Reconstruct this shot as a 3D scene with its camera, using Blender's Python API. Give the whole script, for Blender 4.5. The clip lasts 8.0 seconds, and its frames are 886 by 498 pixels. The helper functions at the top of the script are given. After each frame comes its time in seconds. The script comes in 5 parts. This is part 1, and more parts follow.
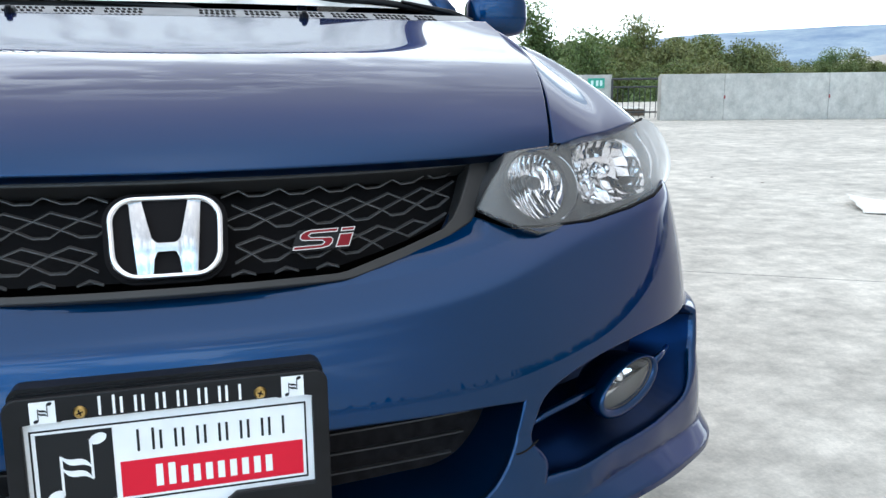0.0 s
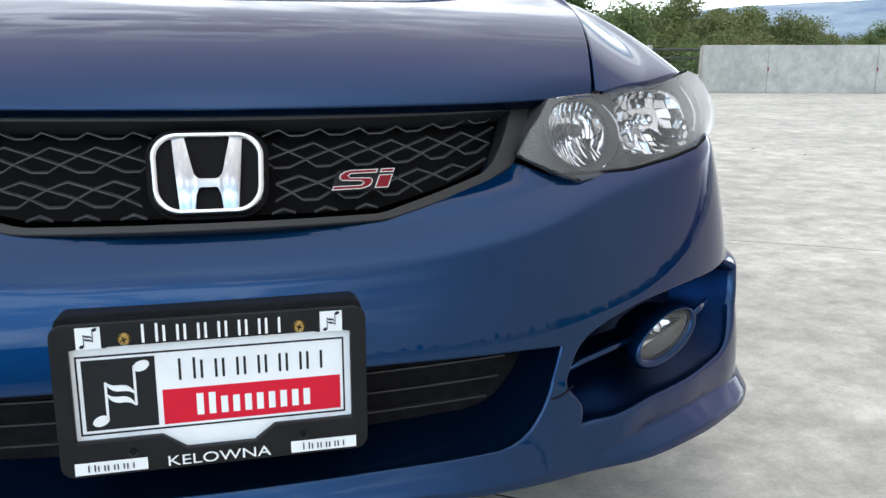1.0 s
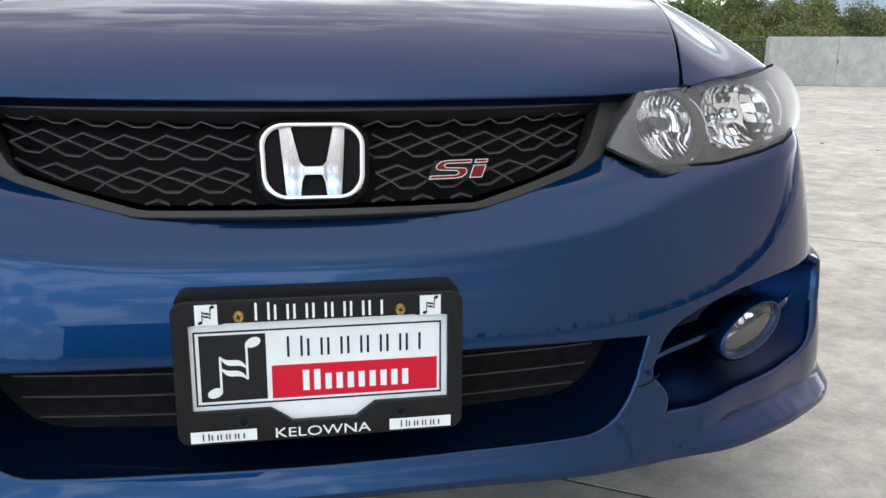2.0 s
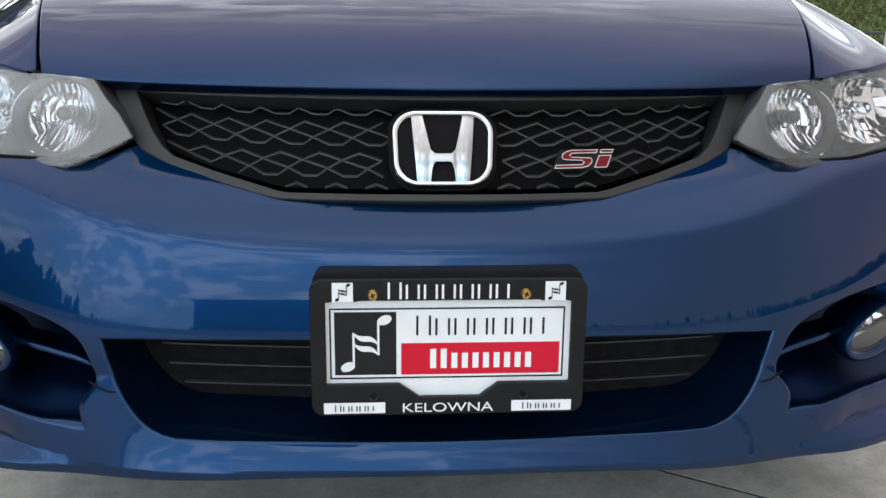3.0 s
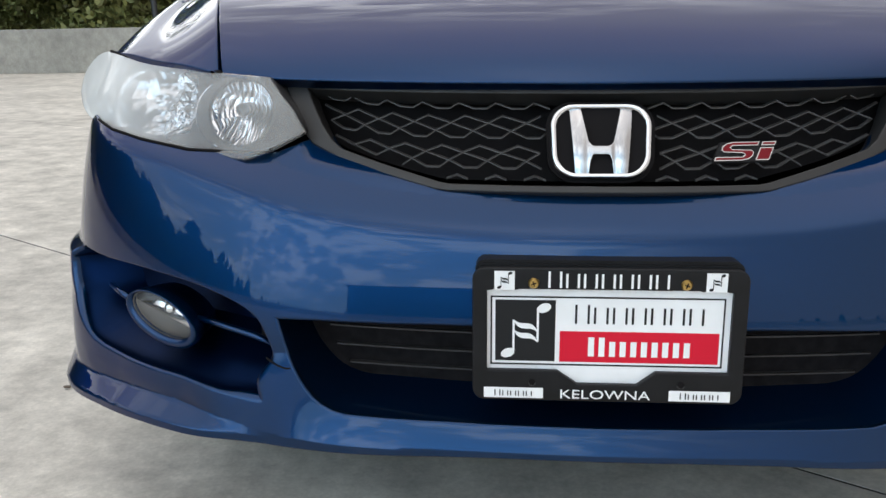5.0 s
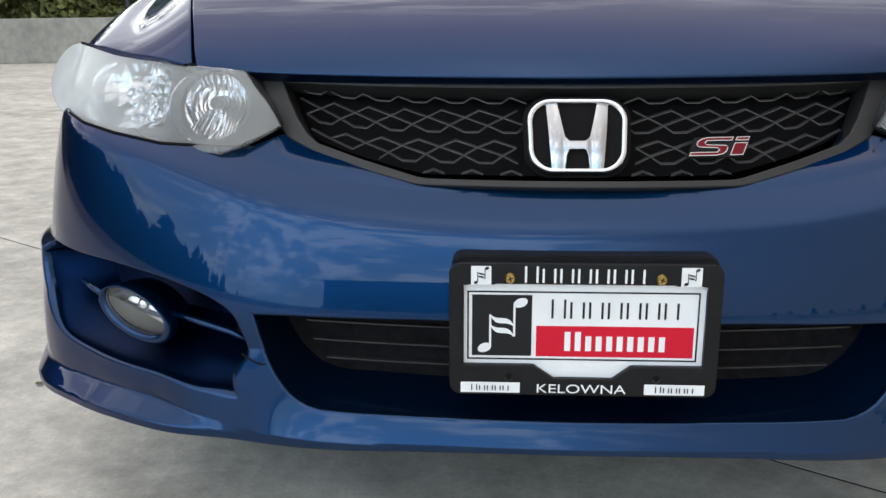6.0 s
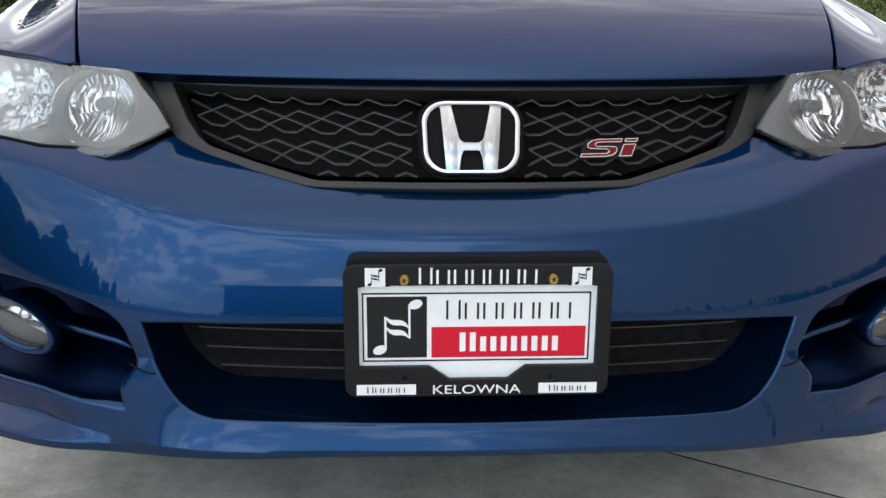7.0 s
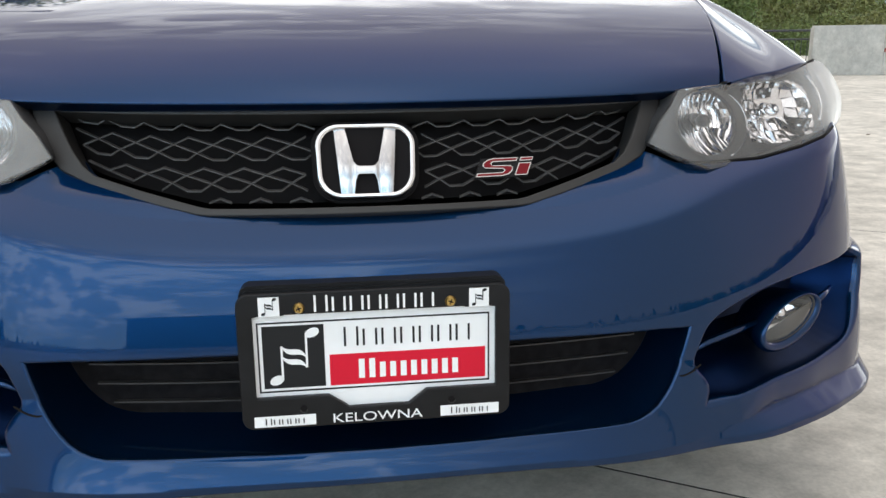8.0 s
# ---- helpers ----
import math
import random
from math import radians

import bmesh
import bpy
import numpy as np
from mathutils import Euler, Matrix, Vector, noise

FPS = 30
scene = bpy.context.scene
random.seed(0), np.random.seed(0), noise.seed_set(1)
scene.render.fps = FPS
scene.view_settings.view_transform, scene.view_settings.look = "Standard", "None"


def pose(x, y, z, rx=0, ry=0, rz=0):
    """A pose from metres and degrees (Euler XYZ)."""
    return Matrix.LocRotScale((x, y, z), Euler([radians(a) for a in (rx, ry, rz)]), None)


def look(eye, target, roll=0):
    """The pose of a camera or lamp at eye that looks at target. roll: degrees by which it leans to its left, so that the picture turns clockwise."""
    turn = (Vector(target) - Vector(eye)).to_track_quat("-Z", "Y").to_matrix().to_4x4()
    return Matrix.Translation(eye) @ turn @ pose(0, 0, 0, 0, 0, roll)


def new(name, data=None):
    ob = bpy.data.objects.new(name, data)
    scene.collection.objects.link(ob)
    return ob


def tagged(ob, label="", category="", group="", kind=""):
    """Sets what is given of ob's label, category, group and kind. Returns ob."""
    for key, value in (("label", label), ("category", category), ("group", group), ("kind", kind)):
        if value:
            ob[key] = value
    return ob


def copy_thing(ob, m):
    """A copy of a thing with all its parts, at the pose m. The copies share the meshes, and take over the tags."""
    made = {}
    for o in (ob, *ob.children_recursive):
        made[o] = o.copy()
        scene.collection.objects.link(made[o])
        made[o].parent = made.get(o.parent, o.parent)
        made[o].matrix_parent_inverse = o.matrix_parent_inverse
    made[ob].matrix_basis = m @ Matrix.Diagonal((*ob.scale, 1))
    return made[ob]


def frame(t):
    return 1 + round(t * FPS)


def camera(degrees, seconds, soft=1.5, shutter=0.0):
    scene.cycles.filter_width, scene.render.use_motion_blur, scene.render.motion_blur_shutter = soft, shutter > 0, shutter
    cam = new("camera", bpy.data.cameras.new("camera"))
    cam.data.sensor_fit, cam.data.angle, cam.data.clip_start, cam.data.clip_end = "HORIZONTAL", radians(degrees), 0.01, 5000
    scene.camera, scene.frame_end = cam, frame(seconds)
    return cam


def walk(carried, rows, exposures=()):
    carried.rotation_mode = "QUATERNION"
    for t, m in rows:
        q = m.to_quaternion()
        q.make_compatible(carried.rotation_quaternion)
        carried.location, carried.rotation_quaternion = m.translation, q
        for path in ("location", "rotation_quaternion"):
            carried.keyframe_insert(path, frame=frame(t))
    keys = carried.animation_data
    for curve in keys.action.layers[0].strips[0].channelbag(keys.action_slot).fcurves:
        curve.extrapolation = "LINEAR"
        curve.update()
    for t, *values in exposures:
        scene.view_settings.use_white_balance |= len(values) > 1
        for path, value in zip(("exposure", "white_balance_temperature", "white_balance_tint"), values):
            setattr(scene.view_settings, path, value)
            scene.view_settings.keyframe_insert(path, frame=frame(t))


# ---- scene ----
LEAN = 0.4  # the deck falls a little to one side
cam = camera(57.3, 8.0)
ROWS = [
    (0.0, 0.0422, -0.8312, 0.7969, -16.68, -11.66, 0.19),
    (0.5, 0.0445, -0.8291, 0.7803, -14.84, -12.93, 0.56),
    (1.0, 0.0345, -0.8346, 0.7613, -14.15, -13.65, -0.39),
    (1.5, 0.0075, -0.8427, 0.7656, -13.06, -14.42, -1.12),
    (1.7, -0.0053, -0.8465, 0.7648, -12.09, -14.38, -0.98),
    (2.8, -0.0557, -0.8786, 0.7675, -4.96, -14.56, -0.44),
    (3.0, -0.0673, -0.8777, 0.7647, -3.70, -14.98, -0.69),
    (3.5, -0.0921, -0.8871, 0.7642, -1.37, -15.24, -0.78),
    (4.0, -0.1079, -0.9024, 0.7641, 1.08, -15.01, -0.08),
    (4.5, -0.1188, -0.9094, 0.7675, 3.61, -15.19, 0.56),
    (4.7, -0.1195, -0.9095, 0.7675, 4.42, -15.27, 0.62),
    (5.8, -0.1210, -0.9070, 0.7605, 3.83, -15.49, 0.55),
    (6.0, -0.1191, -0.9064, 0.7686, 2.85, -15.87, 0.28),
    (6.5, -0.1039, -0.9064, 0.7629, 0.24, -15.38, -0.15),
    (7.0, -0.0865, -0.9036, 0.7648, -2.70, -15.55, -0.45),
    (7.5, -0.0684, -0.8973, 0.7664, -5.41, -15.86, -0.51),
    (8.0, -0.0401, -0.8969, 0.7763, -7.73, -14.69, 0.36),
]
walk(cam, [(t, pose(0, 0, 0, 0, LEAN, 0) @ pose(x, y, z, 90 + pitch, roll, yaw)) for t, x, y, z, yaw, pitch, roll in ROWS],
     [(0, 1.12, 6200, 9), (.5, 1.08, 6300, 10), (1, 1.01, 6500, 11), (1.5, .97, 6700, 12), (3, .92, 6900, 13), (4, .91, 6900, 13), (6.5, .91, 6900, 13), (7.5, .96, 7000, 13), (8, .98, 7100, 13)])

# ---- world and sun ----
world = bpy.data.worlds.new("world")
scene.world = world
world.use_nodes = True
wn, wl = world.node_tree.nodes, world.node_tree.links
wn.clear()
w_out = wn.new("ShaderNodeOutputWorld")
w_bg = wn.new("ShaderNodeBackground")
w_sky = wn.new("ShaderNodeTexSky")
w_sky.sky_type, w_sky.sun_disc = "NISHITA", False
SUN_EL, SUN_AZ = radians(78), radians(180)
w_sky.sun_elevation, w_sky.sun_rotation = SUN_EL, SUN_AZ
w_map = wn.new("ShaderNodeMapping")
w_map.inputs["Scale"].default_value = (1.0, 1.3, 2.4)
w_co = wn.new("ShaderNodeTexCoord")
w_noise = wn.new("ShaderNodeTexNoise")
w_noise.inputs["Scale"].default_value = 3.4
w_noise.inputs["Detail"].default_value = 5
w_noise.inputs["Roughness"].default_value = 0.6
w_noise.inputs["Distortion"].default_value = 0.4
w_ramp = wn.new("ShaderNodeValToRGB")
w_ramp.color_ramp.elements[0].position, w_ramp.color_ramp.elements[1].position = 0.36, 0.62
w_mix = wn.new("ShaderNodeMixRGB")
wl.new(w_co.outputs["Generated"], w_map.inputs["Vector"])
wl.new(w_map.outputs["Vector"], w_noise.inputs["Vector"])
wl.new(w_noise.outputs["Fac"], w_ramp.inputs["Fac"])
w_sep = wn.new("ShaderNodeSeparateXYZ")
wl.new(w_co.outputs["Generated"], w_sep.inputs["Vector"])


def w_range(socket, a, b, c, d):
    r = wn.new("ShaderNodeMapRange")
    r.interpolation_type = "SMOOTHSTEP"
    for key, value in (("From Min", a), ("From Max", b), ("To Min", c), ("To Max", d)):
        r.inputs[key].default_value = value
    wl.new(socket, r.inputs["Value"])
    return r.outputs["Result"]


def w_math(op, a, b):
    x = wn.new("ShaderNodeMath")
    x.operation = op
    for k, v in enumerate((a, b)):
        if isinstance(v, float):
            x.inputs[k].default_value = v
        else:
            wl.new(v, x.inputs[k])
    return x.outputs["Value"]


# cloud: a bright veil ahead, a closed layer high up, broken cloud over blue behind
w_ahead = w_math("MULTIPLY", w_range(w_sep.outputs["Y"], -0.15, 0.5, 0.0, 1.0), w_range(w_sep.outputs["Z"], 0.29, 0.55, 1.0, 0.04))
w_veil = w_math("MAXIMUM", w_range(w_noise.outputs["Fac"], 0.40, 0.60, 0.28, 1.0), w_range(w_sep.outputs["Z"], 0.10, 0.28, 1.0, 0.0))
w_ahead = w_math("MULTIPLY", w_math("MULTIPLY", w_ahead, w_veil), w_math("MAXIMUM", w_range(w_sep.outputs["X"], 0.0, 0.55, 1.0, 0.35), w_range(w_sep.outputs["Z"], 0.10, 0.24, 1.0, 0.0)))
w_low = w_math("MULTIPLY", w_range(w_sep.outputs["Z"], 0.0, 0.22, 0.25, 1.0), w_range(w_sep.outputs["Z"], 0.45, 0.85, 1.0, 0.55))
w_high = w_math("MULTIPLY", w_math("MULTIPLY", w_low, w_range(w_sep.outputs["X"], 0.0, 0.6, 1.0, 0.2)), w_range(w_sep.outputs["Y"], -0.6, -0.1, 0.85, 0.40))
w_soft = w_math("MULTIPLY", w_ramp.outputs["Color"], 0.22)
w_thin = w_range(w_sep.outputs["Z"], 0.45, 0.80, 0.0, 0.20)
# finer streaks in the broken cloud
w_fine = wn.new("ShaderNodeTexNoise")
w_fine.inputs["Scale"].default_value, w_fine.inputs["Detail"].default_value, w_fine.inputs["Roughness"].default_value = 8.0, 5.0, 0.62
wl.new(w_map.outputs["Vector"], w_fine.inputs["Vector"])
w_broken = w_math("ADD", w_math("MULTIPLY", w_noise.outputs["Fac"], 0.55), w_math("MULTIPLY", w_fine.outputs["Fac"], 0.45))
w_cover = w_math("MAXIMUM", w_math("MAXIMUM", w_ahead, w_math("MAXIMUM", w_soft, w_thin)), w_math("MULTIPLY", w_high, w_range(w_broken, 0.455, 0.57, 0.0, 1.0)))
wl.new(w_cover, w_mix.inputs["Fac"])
# unseen cloud behind, tinted blue to colour the paint's reflections
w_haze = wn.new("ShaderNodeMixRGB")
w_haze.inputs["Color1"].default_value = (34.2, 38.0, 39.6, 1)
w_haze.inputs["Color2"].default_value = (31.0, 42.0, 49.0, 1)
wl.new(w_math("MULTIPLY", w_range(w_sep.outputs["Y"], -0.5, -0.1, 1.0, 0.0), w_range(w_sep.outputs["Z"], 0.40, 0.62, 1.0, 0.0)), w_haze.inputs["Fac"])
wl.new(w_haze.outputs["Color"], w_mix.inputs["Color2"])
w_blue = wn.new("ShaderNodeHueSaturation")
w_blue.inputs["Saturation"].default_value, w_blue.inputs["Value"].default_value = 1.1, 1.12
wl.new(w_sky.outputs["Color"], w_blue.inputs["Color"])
# unseen blue band low down behind, added to colour the bumper's reflections
w_blue_band = wn.new("ShaderNodeMixRGB")
w_blue_band.inputs["Color2"].default_value = (4.0, 14.0, 24.0, 1)
wl.new(w_math("MULTIPLY", w_math("MULTIPLY", w_range(w_sep.outputs["Y"], -0.45, 0.0, 0.9, 0.0), w_range(w_sep.outputs["Z"], 0.40, 0.66, 1.0, 0.0)), w_range(w_sep.outputs["X"], 0.0, 0.45, 1.0, 0.0)), w_blue_band.inputs["Fac"])
wl.new(w_blue.outputs["Color"], w_blue_band.inputs["Color1"])
wl.new(w_blue_band.outputs["Color"], w_mix.inputs["Color1"])
# unseen grey bank off the car's other side, added to darken its reflections
w_dark_bank = wn.new("ShaderNodeMixRGB")
w_dark_bank.inputs["Color2"].default_value = (1.7, 2.1, 2.8, 1)
wl.new(w_math("MULTIPLY", w_math("MULTIPLY", w_range(w_sep.outputs["X"], -0.02, 0.42, 0.0, 0.94), w_range(w_sep.outputs["Y"], 0.05, 0.40, 1.0, 0.0)), w_range(w_sep.outputs["Z"], 0.65, 0.9, 1.0, 0.0)), w_dark_bank.inputs["Fac"])
wl.new(w_mix.outputs["Color"], w_dark_bank.inputs["Color1"])
wl.new(w_dark_bank.outputs["Color"], w_bg.inputs["Color"])
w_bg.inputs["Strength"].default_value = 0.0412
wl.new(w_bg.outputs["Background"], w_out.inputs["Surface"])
sun = new("sun", bpy.data.lights.new("sun", "SUN"))
sun.data.energy, sun.data.angle, sun.data.color = 0.90, radians(176), (1.0, 0.92, 0.81)
sun.matrix_world = look((math.sin(SUN_AZ) * 50, math.cos(SUN_AZ) * 50, math.tan(SUN_EL) * 50), (0, 0, 0))

# ---- materials ----
def material(name, color, rough=0.5, metal=0.0, coat=0.0, coat_rough=0.03, vary=0.0, scale=8.0, bump=0.0, bump_scale=60.0, ior=1.5):
    m = bpy.data.materials.new(name)
    m.use_nodes = True
    n, l = m.node_tree.nodes, m.node_tree.links
    b = n["Principled BSDF"]
    b.inputs["Base Color"].default_value = (*color, 1)
    b.inputs["Roughness"].default_value = rough
    b.inputs["Metallic"].default_value = metal
    b.inputs["Coat Weight"].default_value = coat
    b.inputs["Coat Roughness"].default_value = coat_rough
    b.inputs["IOR"].default_value = ior
    co = n.new("ShaderNodeTexCoord")
    if vary:
        t = n.new("ShaderNodeTexNoise")
        t.inputs["Scale"].default_value, t.inputs["Detail"].default_value = scale, 6
        r = n.new("ShaderNodeMapRange")
        r.inputs["From Min"].default_value, r.inputs["From Max"].default_value = 0.3, 0.7
        r.inputs["To Min"].default_value, r.inputs["To Max"].default_value = 1 - vary, 1 + vary
        x = n.new("ShaderNodeVectorMath")
        x.operation = "SCALE"
        x.inputs[0].default_value = color
        l.new(co.outputs["Object"], t.inputs["Vector"])
        l.new(t.outputs["Fac"], r.inputs["Value"])
        l.new(r.outputs["Result"], x.inputs["Scale"])
        l.new(x.outputs["Vector"], b.inputs["Base Color"])
    if bump:
        t2 = n.new("ShaderNodeTexNoise")
        t2.inputs["Scale"].default_value, t2.inputs["Detail"].default_value = bump_scale, 5
        bp = n.new("ShaderNodeBump")
        bp.inputs["Strength"].default_value, bp.inputs["Distance"].default_value = bump, 0.01
        l.new(co.outputs["Object"], t2.inputs["Vector"])
        l.new(t2.outputs["Fac"], bp.inputs["Height"])
        l.new(bp.outputs["Normal"], b.inputs["Normal"])
    return m


PAINT = material("blue_metallic_paint", (0.0012, 0.0300, 0.098), 0.36, 0.9, 1.0, 0.012)
PAINT.node_tree.nodes["Principled BSDF"].inputs["Specular Tint"].default_value = (0.03, 0.15, 0.38, 1)
PAINT.node_tree.nodes["Principled BSDF"].inputs["Coat IOR"].default_value = 1.38
PAINT.node_tree.nodes["Principled BSDF"].inputs["Specular IOR Level"].default_value = 0.0
BLACK = material("black_plastic", (0.007, 0.007, 0.008), 0.45, vary=0.3, scale=30, bump=0.05, bump_scale=900)
BLACK.node_tree.nodes["Principled BSDF"].inputs["Specular IOR Level"].default_value = 0.25
GREY_PLASTIC = material("grey_plastic", (0.019, 0.0185, 0.0185), 0.5, vary=0.15, scale=20)
# near-black; on the backing sheets it stands in for unlit depth
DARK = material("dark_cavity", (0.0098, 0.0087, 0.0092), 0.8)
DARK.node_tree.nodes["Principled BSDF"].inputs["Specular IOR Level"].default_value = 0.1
CHROME = material("chrome", (0.85, 0.86, 0.88), 0.07, 1.0)
RUBBER = material("rubber", (0.015, 0.015, 0.016), 0.7, vary=0.3, scale=12)
ALLOY = material("alloy", (0.5, 0.5, 0.52), 0.25, 1.0)
WHITE = material("plate_white", (0.87, 0.87, 0.87), 0.35, vary=0.03, scale=40)
RED = material("plate_red", (0.68, 0.012, 0.035), 0.35)
INK = material("plate_black", (0.008, 0.0085, 0.010), 0.45)
RED.node_tree.nodes["Principled BSDF"].inputs["Specular IOR Level"].default_value = 0.2
INK.node_tree.nodes["Principled BSDF"].inputs["Specular IOR Level"].default_value = 0.3
BRASS = material("brass", (0.55, 0.36, 0.12), 0.3, 1.0, vary=0.3, scale=200)


# ---- building helpers ----
from mathutils.geometry import delaunay_2d_cdt


def obj(name, me, mat, parent=None, label=""):
    if mat and not me.materials:
        me.materials.append(mat)
    ob = new(name, me)
    if parent is not None:
        ob.parent = parent
    if label:
        tagged(ob, label)
    return ob


def part(name, bm, mat, parent=None, label="", smooth=False):
    me = bpy.data.meshes.new(name)
    bm.normal_update()
    bm.to_mesh(me)
    bm.free()
    if smooth:
        me.shade_smooth()
    return obj(name, me, mat, parent, label)


def raw(name, verts, faces, mat, parent=None, label="", smooth=True):
    me = bpy.data.meshes.new(name)
    me.from_pydata([tuple(v) for v in verts], [], [tuple(f) for f in faces])
    if smooth:
        me.shade_smooth()
    return obj(name, me, mat, parent, label)


def thing(name, m, label, category, group=""):
    ob = new(name)
    ob.matrix_world = m
    return tagged(ob, label, category, group)


def spline(xk, yk):
    """A natural cubic spline through (xk, yk)."""
    xk, yk = np.array(xk, float), np.array(yk, float)
    n, h = len(xk), np.diff(xk)
    a, r = np.eye(n), np.zeros(n)
    for i in range(1, n - 1):
        a[i, i - 1:i + 2] = h[i - 1], 2 * (h[i - 1] + h[i]), h[i]
        r[i] = 6 * ((yk[i + 1] - yk[i]) / h[i] - (yk[i] - yk[i - 1]) / h[i - 1])
    m = np.linalg.solve(a, r)

    def ev(x):
        x = np.clip(np.asarray(x, float), xk[0], xk[-1])
        i = np.clip(np.searchsorted(xk, x) - 1, 0, n - 2)
        t0, t1, hh = x - xk[i], xk[i + 1] - x, h[i]
        return (m[i] * t1 ** 3 + m[i + 1] * t0 ** 3) / (6 * hh) + (yk[i] / hh - m[i] * hh / 6) * t1 + (yk[i + 1] / hh - m[i + 1] * hh / 6) * t0
    return ev


def step01(a, b, x):
    t = np.clip((x - a) / (b - a), 0, 1)
    return t * t * (3 - 2 * t)


def softplus(x, r):
    return r * np.logaddexp(0, x / r)


def smooth_line(points, n=8, closed=False):
    """A rounded polyline through the points (Catmull-Rom)."""
    p = [np.array(q, float) for q in points]
    out, k = [], len(p)
    for i in range(k if closed else k - 1):
        if closed:
            a, b, c, d = p[i - 1], p[i], p[(i + 1) % k], p[(i + 2) % k]
        else:
            a, b, c, d = p[max(i - 1, 0)], p[i], p[i + 1], p[min(i + 2, k - 1)]
        for j in range(n):
            t = j / n
            out.append(0.5 * (2 * b + (c - a) * t + (2 * a - 5 * b + 4 * c - d) * t * t + (3 * b - a - 3 * c + d) * t ** 3))
    if not closed:
        out.append(p[-1])
    return out


def resample(points, step, closed=True):
    p = [np.array(q, float) for q in points]
    if closed:
        p = p + [p[0]]
    out = []
    for a, b in zip(p, p[1:]):
        k = max(1, int(np.ceil(np.linalg.norm(b - a) / step)))
        out += [a + (b - a) * j / k for j in range(k)]
    if not closed:
        out.append(p[-1])
    return np.array(out)


def inside(poly, q):
    x, y = q[:, 0], q[:, 1]
    c = np.zeros(len(q), bool)
    for (ax, ay), (bx, by) in zip(poly, np.roll(poly, -1, 0)):
        if ay != by:
            c ^= ((ay > y) != (by > y)) & (x < (bx - ax) * (y - ay) / (by - ay) + ax)
    return c


